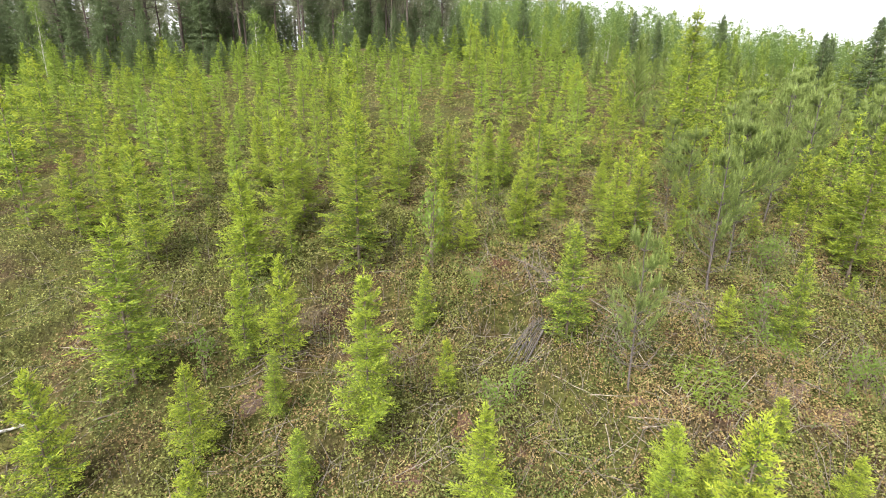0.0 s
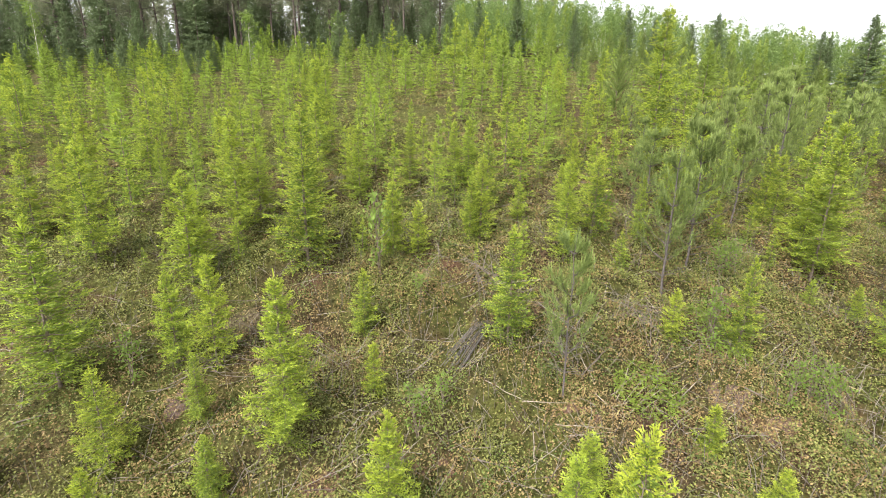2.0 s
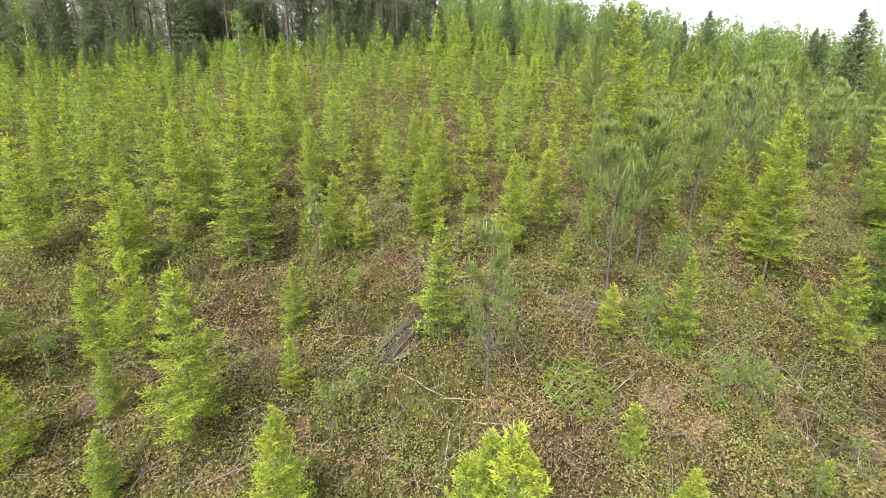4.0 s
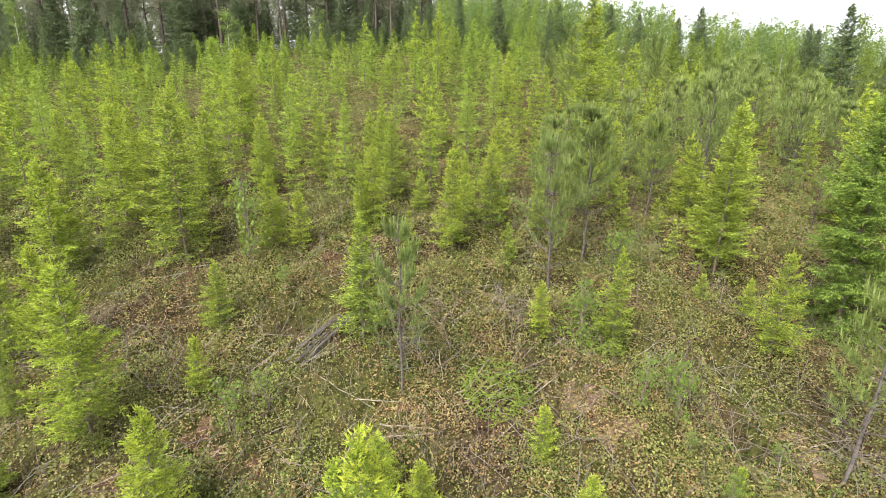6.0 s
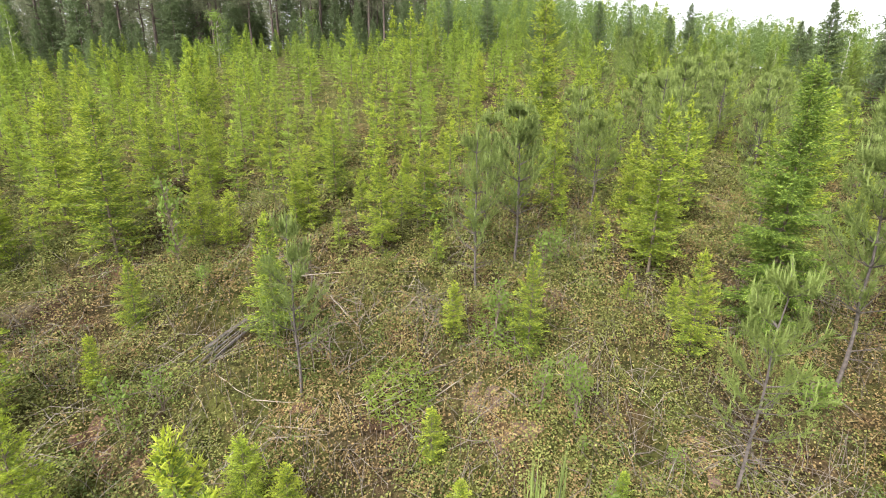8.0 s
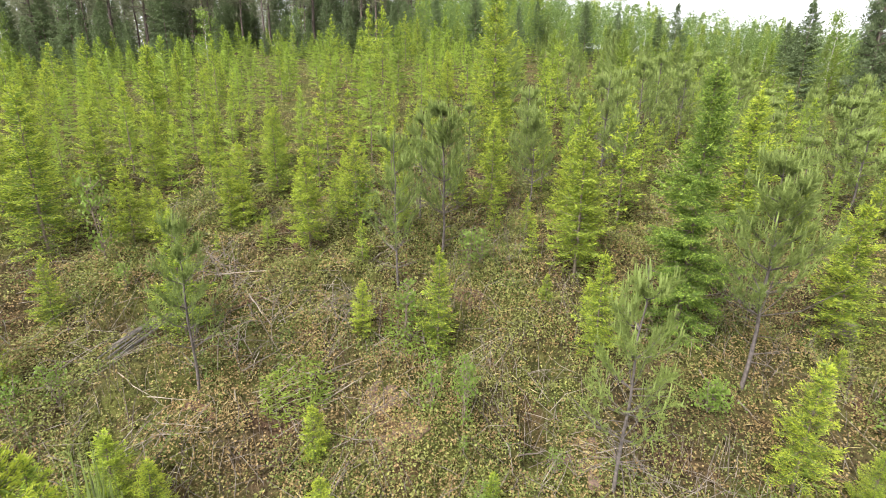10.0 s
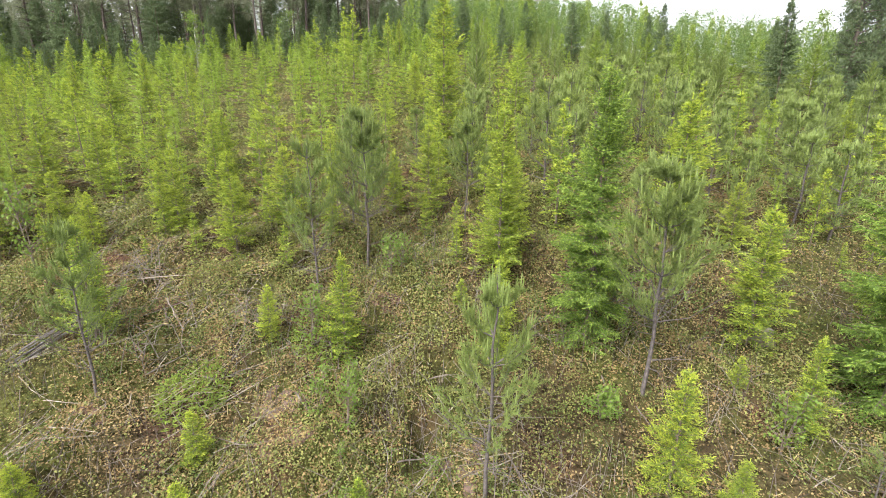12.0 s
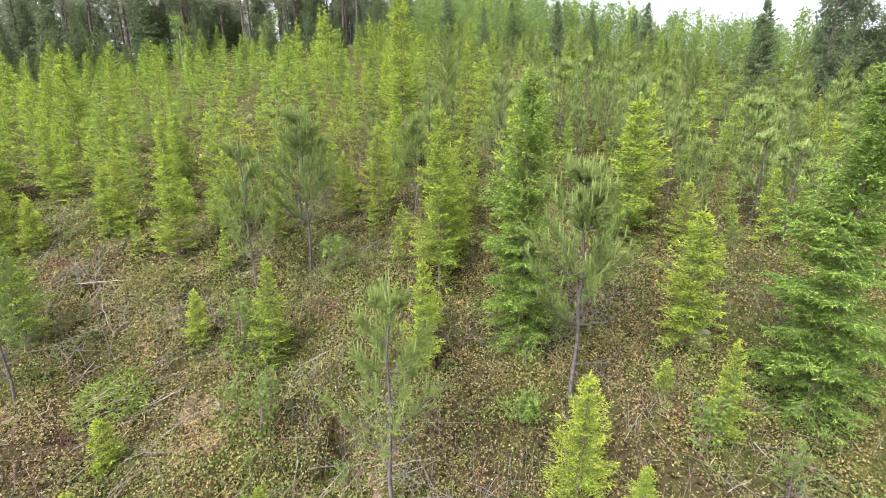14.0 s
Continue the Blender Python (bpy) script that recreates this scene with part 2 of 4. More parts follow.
def plant(name, parts, label, category, group=""):
    """An empty with one child mesh for each (part name, mesh)."""
    root = new(name)
    root.empty_display_size = 0.1
    made = {}
    for part_name, me, *under in parts:
        made[part_name] = new(part_name, me)
        made[part_name].parent = made[under[0]] if under else root
        if len(under) > 1:
            tagged(made[part_name], under[1], kind="stuff")
    return tagged(root, label, category, group)


def spruce(name, seed, h, spread, whorl_gap, twig_gap, size, label, fresh=0.55, mats=None, droop=0.0, skirt=0.05, power=0.75, full=1.0, limbs_too=True, bald=0.26, ragged=1.0, core=130):
    """A spruce of height h; spread: crown radius; size: half width of a needle spray; fresh: share of new shoots; full: how many limbs."""
    rng, s, rods = np.random.default_rng(seed), Sprays(seed), Rods(4)
    up = np.array([0, 0, 1.0])
    zs = np.linspace(0, h * 0.97, 7)
    bend = np.cumsum(rng.normal(0, 0.010 * h / 7, (7, 2)), axis=0)
    rods.add(np.column_stack([bend, zs]), 0.0095 * h * (1 - 0.95 * zs / h) + 0.002)
    limbs = []
    z = skirt * h
    while z < h * 0.96:
        u = z / h
        for k in range(int(rng.integers(6, 9) * full)):
            limbs.append((z + rng.normal(0, 0.04 * whorl_gap), rng.uniform(0.8, 1.15)))
        for k in range(int(rng.integers(4, 7) * full)):
            limbs.append((z + whorl_gap * rng.uniform(0.2, 0.85), rng.uniform(0.4, 0.85)))
        z += whorl_gap * (1 - 0.35 * u)
    lobes = rng.uniform(0.95 - 0.17 * ragged, 0.95 + 0.17 * ragged, 9)
    for z, share in limbs:
        u = min(max(z / h, 0.0), 0.985)
        a = rng.uniform(0, 2 * np.pi)
        bulge = np.interp((a / 6.2832 * 3 + u * 5.3) % 8, range(9), lobes)
        L = share * bulge * spread * ((1 - u) ** power + 0.03) * min(1.0, 0.50 + 1.9 * u)
        rise = radians(-12 + 60 * u ** 1.5 - droop * (1 - u)) + rng.normal(0, 0.12)
        out = np.array([np.cos(a), np.sin(a), 0.0])
        side = np.array([-np.sin(a), np.cos(a), 0.0])
        foot = np.array([np.interp(z, zs, bend[:, 0]), np.interp(z, zs, bend[:, 1]), z])
        n = max(2, int(L / twig_gap))
        t = 0.10 + 0.90 * (np.arange(n) + rng.uniform(0.2, 0.8, n)) / n

        def on(t):
            t = np.asarray(t)[:, None]
            return foot + out * (L * np.cos(rise) * t) + up * (L * (np.sin(rise) * t + 0.26 * t ** 2 - 0.12 * t))

        if limbs_too:
            rods.add(on([0, 0.5, 0.95]), (0.003 + 0.006 * L, 0.002 + 0.003 * L, 0.002))
        p = on(t)
        for sgn in (-1, 1):
            lean = rng.uniform(0.45, 1.0, (n, 1))
            length = (L * 0.30 * (1 - t) + 0.035 + 0.10 * L)[:, None] * rng.uniform(0.6, 1.25, (n, 1))
            d = out * lean + sgn * side * (1.25 - lean * 0.6) + up * rng.normal(0.05 - 0.012 * droop, 0.30, (n, 1))
            d = d / np.linalg.norm(d, axis=1, keepdims=True) * length
            s.add(p, d, size * rng.uniform(0.30, 0.45, n), 0)
            # short side sprays all along each twig, the outer ones fresh
            K = int(np.clip(round(length.mean() / (2.1 * size)), 2, 10))
            for k in range(K):
                f = (k + rng.uniform(0.3, 1.0, (n, 1))) / K
                lat = np.cross(d / length, up) * rng.choice((-1.0, 1.0), (n, 1)) * rng.uniform(0.25, 0.95, (n, 1))
                d2 = d / length * 0.75 + lat + rng.normal(0, 0.26, (n, 3)) + up * (0.34 * u + 0.02 - 0.040 * droop)
                d2 = d2 / np.linalg.norm(d2, axis=1, keepdims=True) * size * rng.uniform(2.8, 5.6, (n, 1))
                # the lowest boughs are old and thin
                there = rng.random(n) < min(1.0, 0.22 + (u / bald) ** 1.3)
                new_one = rng.random(n) < fresh * (0.45 + 0.5 * u) * (0.55 + 0.75 * (k + 1) / K)
                q = p + d * f
                for flag, mat in ((False, 0), (True, 1)):
                    m = (new_one == flag) & there
                    if m.any():
                        s.add(q[m], d2[m], size * (0.70 if mat else 0.85), mat)
        end = (out * np.cos(rise) + up * (np.sin(rise) + 0.2)) * (0.035 + 0.06 * L)
        s.add(on([0.88, 0.95, 0.99]), end + rng.normal(0, 0.012, (3, 3)), size * 0.8, 1)
    # dark short sprays close to the stem
    n = int(core * h * full)
    u = rng.uniform(0.16, 0.95, n)
    a = rng.uniform(0, 6.2832, n)
    r = spread * (1 - u) ** power * rng.uniform(0.05, 0.45, n)
    d = np.stack([np.cos(a), np.sin(a), rng.normal(0.2, 0.4, n)], 1) * (0.05 + 0.025 * h)
    s.add(np.stack([np.interp(u * h, zs, bend[:, 0]) + np.cos(a) * r, np.interp(u * h, zs, bend[:, 1]) + np.sin(a) * r, u * h], 1), d, size * 1.4, 0)
    # the leader and the upright shoots round it
    top = np.array([bend[-1, 0], bend[-1, 1], h])
    g = 0.08 + 0.045 * h
    for k in range(26):
        f = k / 26
        a = rng.uniform(0, 6.28)
        s.add(top - (0, 0, g * 1.1 * f), (np.cos(a) * (0.015 + 0.02 * f), np.sin(a) * (0.015 + 0.02 * f), 0.04), size * 0.7, 1)
    for k in range(10):
        a, q = rng.uniform(0, 6.28), rng.uniform(0.5, 1.5)
        s.add(top - (0, 0, g * q), np.array([np.cos(a) * 0.5, np.sin(a) * 0.5, 0.75]) * g * (0.35 + 0.35 * q), size * 0.8, 1)
    mats = mats or [NEEDLE, SHOOT]
    parts = [("trunk", rods.mesh(name + "_trunk", SPRUCE_BARK))]
    if fresh == 0:
        parts += [("crown", s.mesh(name + "_crown", mats, 0.35, True))]
    else:
        parts += [("crown", s.mesh(name + "_crown", mats, 0.35, True, 0)), ("new_growth", s.mesh(name + "_shoots", mats, 0.35, True, 1), "crown", "fresh shoots at the ends of the boughs")]
    return plant(name, parts, label, "spruce tree", "dark spruces above the clearing" if name == "dark_spruce" else "young spruces of the clearing")


def pine(name, seed, h, spread, bare, label, needles=26, limb_gap=0.34, half=0.0045, long=0.060, limbs=(5, 8)):
    """A young pine: whorls of upswept limbs with brushes of long needles and pale upright candles on a partly bare stem."""
    rng, s, rods = np.random.default_rng(seed), Sprays(seed), Rods(4)
    zs = np.linspace(0, h * 0.97, 8)
    bend = np.cumsum(rng.normal(0, 0.02, (8, 2)), axis=0)
    rods.add(np.column_stack([bend, zs]), 0.0095 * h * (1 - 0.9 * zs / h) + 0.004)

    def brush(foot, d, n):
        """Needles all round a shoot that runs from foot along d."""
        t = rng.uniform(0, 1, (n, 1))
        r = rng.normal(0, 1, (n, 3))
        r /= np.linalg.norm(r, axis=1, keepdims=True)
        dn = d / np.linalg.norm(d)
        s.add(foot + d * t, (r * 0.75 + dn * 0.75) * long * rng.uniform(0.7, 1.2, (n, 1)), half)

    def candle(foot, d, r):
        for k in range(3):
            s.add(foot, d + rng.normal(0, 0.006, 3), r, 1)

    z = bare * h
    while z < h * 0.95:
        u = z / h
        for k in range(rng.integers(*limbs)):
            a, L = rng.uniform(0, 6.28), spread * ((1 - u) ** 0.9 * 1.30 + 0.08) * rng.uniform(0.65, 1.15)
            out = np.array([np.cos(a), np.sin(a), 0.0])
            foot = np.array([np.interp(z, zs, bend[:, 0]), np.interp(z, zs, bend[:, 1]), z])
            t = np.linspace(0, 1, 5)[:, None]
            line = foot + out * L * t * 0.9 + np.array([0, 0, 1.0]) * L * (0.18 * t + 0.5 * t ** 2)
            rods.add(line[::2], (0.009, 0.006, 0.003))
            if u < bare + 0.08 and rng.random() < 0.4:
                continue
            for f in (0.4, 0.62, 0.78, 0.9, 1.0):
                for q in range(3):
                    d = out * rng.uniform(0.3, 0.9) + rng.normal(0, 0.45, 3) + np.array([0, 0, 0.85])
                    d = d / np.linalg.norm(d) * (0.10 + 0.16 * L) * rng.uniform(0.7, 1.2)
                    foot2 = np.array([np.interp(f, t[:, 0], line[:, c]) for c in range(3)])
                    brush(foot2, d, needles)
                    if rng.random() < 0.09 + 0.42 * u:
                        candle(foot2 + d * 0.8, np.array([0, 0, 1.0]) * rng.uniform(0.07, 0.16) * (1 + 40 * max(0, half - 0.005)) + d * 0.15, max(0.009, half * 1.7))
        z += limb_gap * rng.uniform(0.85, 1.15)
    # dead stubs on the stem
    for k in range(18):
        z, a = rng.uniform(0.12, bare + 0.2) * h, rng.uniform(0, 6.28)
        foot = np.array([np.interp(z, zs, bend[:, 0]), np.interp(z, zs, bend[:, 1]), z])
        rods.add([foot, foot + np.array([np.cos(a), np.sin(a), 0.35]) * rng.uniform(0.15, 0.55)], (0.006, 0.003))
    top = np.array([bend[-1, 0], bend[-1, 1], h * 0.93])
    brush(top - (0, 0, 0.5), np.array([0, 0, 0.6]), needles * 3)
    for k in range(7):
        candle(top + rng.normal(0, 0.03, 3), np.array([*rng.normal(0, 0.04, 2), rng.uniform(0.10, 0.22)]), 0.011)
    candle(top, np.array([0, 0, 0.07 * h]), 0.012)
    parts = [("trunk", rods.mesh(name + "_trunk", PINE_BARK)), ("crown", s.mesh(name + "_crown", [PINE_NEEDLE, CANDLE], spikes=True, only=0)), ("new_growth", s.mesh(name + "_candles", [PINE_NEEDLE, CANDLE], spikes=True, only=1), "crown", "pale upright candles")]
    return plant(name, parts, label, "pine tree", "young pines of the clearing")


def broadleaf(name, seed, h, spread, leaves, leaf, label, barkmat=None, stems=1, category="birch tree"):
    """A birch or a leafy sapling: thin stems, limbs, and many small leaves in uneven clumps."""
    rng, s, rods = np.random.default_rng(seed), Sprays(seed), Rods(5)
    ends = []
    for k in range(stems):
        a = rng.uniform(0, 6.28)
        lean = np.array([np.cos(a), np.sin(a), 0]) * (0.0 if stems == 1 else 0.35 * spread)
        t = np.linspace(0, 1, 6)[:, None]
        stem = lean * t + np.array([0, 0, h]) * t + np.cumsum(rng.normal(0, 0.01 * h, (6, 3)) * (1, 1, 0), axis=0)
        stem[0] = lean * 0.05
        rods.add(stem, 0.010 * h / stems ** 0.5 * (1 - 0.9 * t[:, 0]) + 0.003)
        for j in range(int(26 / stems) + 4):
            u = rng.uniform(0.16, 0.97)
            foot = np.array([np.interp(u, t[:, 0], stem[:, c]) for c in range(3)])
            a, L = rng.uniform(0, 6.28), spread * (1.15 - 0.85 * u) * rng.uniform(0.5, 1.15) * min(1, 0.4 + 2 * u)
            tip = foot + np.array([np.cos(a) * L, np.sin(a) * L, L * rng.uniform(0.3, 0.9)])
            rods.add([foot, (foot + tip) / 2 - (0, 0, 0.03 * L), tip], (0.004 + 0.003 * h, 0.003 + 0.001 * h, 0.002))
            ends += [(foot * (1 - f) + tip * f, L) for f in (0.45, 0.7, 0.95)]
    each = max(2, leaves // len(ends))
    for q, L in ends:
        p = q + rng.normal(0, 0.14 * L + 0.02 * h, (each, 3)) * (1, 1, 0.8)
        d = rng.normal(0, 1, (each, 3)) + (0, 0, -0.3)
        d = d / np.linalg.norm(d, axis=1, keepdims=True) * leaf * rng.uniform(0.7, 1.3, (each, 1))
        s.add(p, d, leaf * 0.4, 0)
    return plant(name, [("trunk", rods.mesh(name + "_trunk", barkmat or SPRUCE_BARK)), ("crown", s.mesh(name + "_crown", [BIRCH_LEAF]))], label, category, {"birch tree": "birches at the top of the clearing", "sapling": "leafy saplings in the undergrowth"}.get(category, ""))


def set_down(ob, x, y, h, own, turn=0.0, wide=1.0, lean=(0, 0), sink=0.03):
    """A copy of the plant ob (built at the height own), h high, standing on the ground at x, y."""
    k = h / own
    m = Matrix.Translation((x, y, float(ground_z(x, y)) - sink)) @ pose(0, 0, 0, lean[0], lean[1], 0) @ pose(0, 0, 0, 0, 0, turn) @ Matrix.Diagonal((k * wide, k * wide, k, 1))
    return copy_thing(ob, m)

# ---- the patterns from which the plants are copied: each stands at a place of its own, too ----
LIGHT = "young spruce with bright yellow-green fresh shoots in the clearing"
KINDS = {}


def pattern(key, ob, own):
    KINDS[key] = [ob, own, False]


pattern("a", spruce("spruce", 11, 2.4, 0.66, 0.24, 0.040, 0.0105, LIGHT, 0.85), 2.4)
pattern("b", spruce("spruce", 12, 2.4, 0.86, 0.25, 0.044, 0.0110, "bushy young spruce with light green shoot tips", 0.75), 2.4)
pattern("c", spruce("spruce", 13, 2.2, 0.56, 0.23, 0.040, 0.0105, "slender young spruce with green needles in the clearing", 0.6), 2.2)
pattern("d", spruce("spruce", 14, 3.8, 0.98, 0.30, 0.050, 0.0120, "tall bushy young spruce with dense green boughs", 0.8, droop=4), 3.8)
pattern("g", spruce("spruce", 18, 5.0, 1.00, 0.34, 0.044, 0.0130, "large young spruce with thick drooping green boughs", 0.55, [DEEP_NEEDLE, BOUGH], droop=12, full=1.55, power=0.60, bald=0.14, ragged=2.0), 5.0)
pattern("e", spruce("spruce", 15, 3.6, 0.82, 0.29, 0.044, 0.0125, "tall slender young spruce with bright shoot tips", 0.6), 3.6)
pattern("s", spruce("spruce", 16, 1.0, 0.36, 0.14, 0.028, 0.0085, "knee-high spruce seedling among leafy undergrowth", 0.6), 1.0)
pattern("y", spruce("spruce", 17, 1.7, 0.62, 0.19, 0.036, 0.0105, "low yellow-green spruce with fresh shoots", 1.1), 1.7)
pattern("p", pine("pine", 21, 2.9, 0.74, 0.26, "young pine with grey-green needle brushes and a bare lower stem", 26), 2.9)
pattern("q", pine("pine", 22, 3.0, 0.95, 0.34, "young pine with pale upright candles and a bare stem", 34, 0.27, limbs=(6, 9)), 3.0)
pattern("l", broadleaf("sapling", 31, 1.0, 0.34, 420, 0.05, "small light green leafy sapling in the undergrowth", stems=3, category="sapling"), 1.0)
pattern("h", broadleaf("leafy_bush", 32, 0.5, 0.40, 900, 0.045, "low bright green leafy bush on the clearing floor", stems=7, category="bush"), 0.5)


def put(key, x, y, h, wide=1.0, lean=(0, 0)):
    entry = KINDS[key]
    turn = (x * 97 + y * 57) % 360
    ob = set_down(entry[0], x, y, h, entry[1], turn, wide, lean)
    entry[2] = True
    return ob


# key, x, y, height, width against the pattern
NEAR_LEFT = [
    ("a", -0.99, 5.73, 2.65, 0.95), ("y", 0.59, 4.67, 1.75, 0.8), ("y", -3.31, 7.10, 1.70, 0.8), ("a", -3.39, 5.40, 1.65, 0.9), ("c", -2.49, 6.15, 1.20, 1.0),
    ("c", -4.80, 6.45, 2.75, 1.15), ("y", -5.05, 4.93, 1.95, 0.8), ("y", -2.94, 4.46, 1.05, 0.9), ("y", 3.12, 3.75, 2.55, 0.72), ("y", 3.05, 4.95, 1.10, 1.1), ("y", 3.55, 4.90, 0.85, 1.1), ("y", 2.72, 4.35, 1.55, 0.9),
    ("c", 2.35, 7.67, 2.14, 1.1), ("c", -0.28, 7.95, 1.36, 1.1), ("s", 0.13, 6.47, 1.0, 0.8), ("y", -2.64, 7.08, 1.93, 0.75), ("c", -1.81, 5.03, 1.10, 1.2), ("l", 0.85, 5.92, 0.95, 0.9), ("l", -0.16, 9.23, 1.85, 0.7),
]
NEAR_MIDDLE = [
    ("a", -3.69, 10.70, 3.05, 0.9), ("d", -1.80, 9.69, 3.45, 1.15), ("y", -3.99, 9.01, 2.30, 0.85), ("a", -6.40, 9.60, 2.65, 0.95), ("a", 4.60, 10.65, 1.95, 1.0),
    ("y", 4.07, 11.77, 1.30, 0.8), ("a", 2.00, 10.75, 2.05, 0.95), ("a", 1.78, 13.46, 2.1, 0.9), ("p", 3.11, 6.59, 2.82, 0.75), ("q", 6.50, 9.98, 3.37, 0.9),
    ("c", 6.60, 7.85, 1.85, 0.9), ("y", 5.34, 7.84, 1.0, 0.9), ("l", 7.11, 9.59, 0.85, 1.2), ("s", 5.11, 5.87, 0.85, 1.0), ("l", 7.06, 6.29, 0.95, 0.9),
    ("p", 9.01, 5.67, 3.10, 0.85), ("p", 5.73, 9.17, 3.17, 0.8), ("p", 5.97, 11.21, 2.60, 0.9), ("a", 7.60, 11.99, 2.31, 0.9),
]
NEAR_RIGHT = [
    ("e", 9.25, 9.82, 3.54, 1.0), ("g", 10.72, 8.36, 4.60, 0.9), ("a", 13.51, 12.00, 3.40, 1.1), ("a", 13.60, 8.64, 2.57, 1.1), ("g", 14.88, 7.32, 5.0, 1.0),
    ("c", 13.41, 6.77, 1.62, 0.9), ("a", 11.27, 5.85, 1.95, 0.95), ("a", 9.16, 7.65, 1.90, 0.9), ("q", 11.43, 7.51, 3.75, 0.9), ("h", 10.69, 6.93, 0.48, 1.0),
    ("p", 10.60, 13.4, 3.2, 0.9), ("a", 9.35, 11.52, 2.17, 0.9), ("y", 9.24, 8.57, 0.78, 0.9), ("c", 5.64, 10.58, 1.5, 0.8), ("p", 7.06, 14.37, 1.9, 1.0),
]
BEHIND = [
    ("a", 3.79, 9.89, 2.30, 0.9), ("c", 2.25, 12.12, 2.16, 0.9), ("a", 0.05, 9.80, 1.82, 0.9), ("c", -2.48, 12.20, 2.35, 1.1), ("l", 4.69, 10.68, 1.12, 1.2),
    ("a", 1.75, 10.6, 1.65, 0.8), ("a", 1.38, 13.91, 1.85, 0.9), ("y", 0.59, 9.93, 1.23, 0.9), ("d", 7.70, 15.3, 5.1, 0.95), ("y", 5.99, 22.0, 2.1, 0.8),
    ("e", 3.30, 34.5, 3.30, 0.8), ("a", -12.96, 25.58, 2.3, 1.0), ("a", -15.73, 24.40, 2.4, 1.0), ("e", -4.57, 19.52, 2.7, 0.8), ("e", -4.62, 22.88, 2.2, 0.8),
    ("c", -1.15, 12.48, 2.14, 0.9), ("a", -3.04, 15.60, 3.4, 0.9), ("a", -9.6, 14.0, 2.2, 1.0), ("a", -8.2, 11.4, 2.2, 1.0),
]
BETWEEN = [
    ("a", 4.06, 10.94, 1.22, 1.0), ("a", 4.86, 13.7, 1.45, 0.9), ("q", 8.51, 11.84, 2.55, 0.9), ("c", 9.57, 12.22, 2.15, 1.0), ("c", 0.12, 13.24, 1.87, 1.0),
    ("p", 12.5, 11.72, 1.7, 0.9), ("a", -1.51, 13.25, 2.04, 0.9), ("a", -5.34, 13.57, 2.30, 0.9), ("a", -8.9, 11.0, 2.2, 1.0), ("c", -2.1, 11.0, 1.2, 1.0),
    ("y", 3.0, 11.6, 1.05, 1.0), ("a", -7.7, 13.9, 2.1, 1.0), ("c", -0.15, 10.6, 1.1, 1.0), ("p", 6.1, 12.4, 2.0, 0.9), ("c", 6.8, 11.95, 1.6, 1.0),
]
# trees that can be told apart further up the slope
UP_AGAIN = [
    ("A", 5.30, 20.9, 1.80), ("B", 4.10, 17.1, 1.75), ("C", 9.30, 25.9, 2.45), ("A", -18.4, 27.4, 2.4), ("P", 12.8, 17.5, 3.0), ("P", 16.3, 20.5, 2.1), ("P", 20.3, 15.3, 2.0),
    ("P", 20.4, 17.7, 2.4), ("A", -16.1, 27.5, 2.05), ("C", -9.7, 27.4, 1.95), ("C", -17.7, 31.2, 3.2), ("A", -21.6, 32.2, 1.95), ("A", -1.0, 16.7, 1.75), ("C", -6.2, 24.8, 2.0),
    ("C", -3.0, 36.0, 3.5), ("C", 2.3, 35.7, 3.4), ("B", -7.0, 39.0, 3.2), ("A", 0.25, 23.7, 1.8), ("A", 6.7, 18.9, 1.75), ("P", 17.8, 21.4, 2.3), ("A", 9.8, 19.6, 2.2), ("C", 13.9, 22.9, 2.1), ("P", 14.4, 18.1, 2.55), ("A", 12.7, 23.2, 1.3),
]
SLOPE_LEFT = [
    ("A", -10.45, 11.36, 3.41), ("A", -14.00, 17.78, 2.24), ("A", -14.60, 20.00, 2.37), ("B", -12.14, 26.13, 1.74), ("B", -6.71, 22.97, 1.92),
    ("C", -4.41, 22.04, 2.91), ("A", -1.56, 22.36, 2.34), ("A", 1.20, 16.96, 1.57), ("A", 3.26, 15.44, 1.98), ("B", 2.46, 27.69, 2.24),
    ("A", -13.64, 23.96, 3.16), ("B", -8.17, 21.20, 1.67), ("A", 0.20, 27.24, 2.07), ("a", -4.10, 9.52, 1.89), ("A", -7.75, 14.75, 1.79),
    ("A", -12.22, 21.98, 2.43), ("a", -3.48, 11.47, 2.04), ("B", -14.84, 29.28, 2.55), ("A", -2.02, 14.76, 1.51), ("A", -7.03, 25.61, 2.21),
]
SLOPE_MIDDLE = [
    ("B", -1.83, 18.81, 1.96), ("A", 0.41, 14.76, 1.67), ("C", 2.80, 23.9, 3.60), ("B", 0.48, 28.12, 1.64), ("A", 11.13, 18.60, 1.99),
    ("A", -3.68, 15.09, 1.75), ("A", -3.69, 13.76, 1.63), ("C", 1.42, 27.46, 3.71), ("B", 5.17, 18.95, 2.23), ("A", 10.12, 21.29, 2.11),
    ("A", 7.21, 19.58, 2.08), ("A", 5.11, 15.17, 1.26), ("A", 9.38, 16.10, 2.23), ("C", 13.46, 20.60, 2.41), ("P", 16.57, 22.22, 2.94),
    ("C", 10.75, 12.20, 2.88), ("y", 9.41, 10.52, 2.02), ("P", 10.53, 16.23, 2.07), ("P", 15.06, 16.94, 2.53), ("P", 8.50, 20.11, 1.36),
]
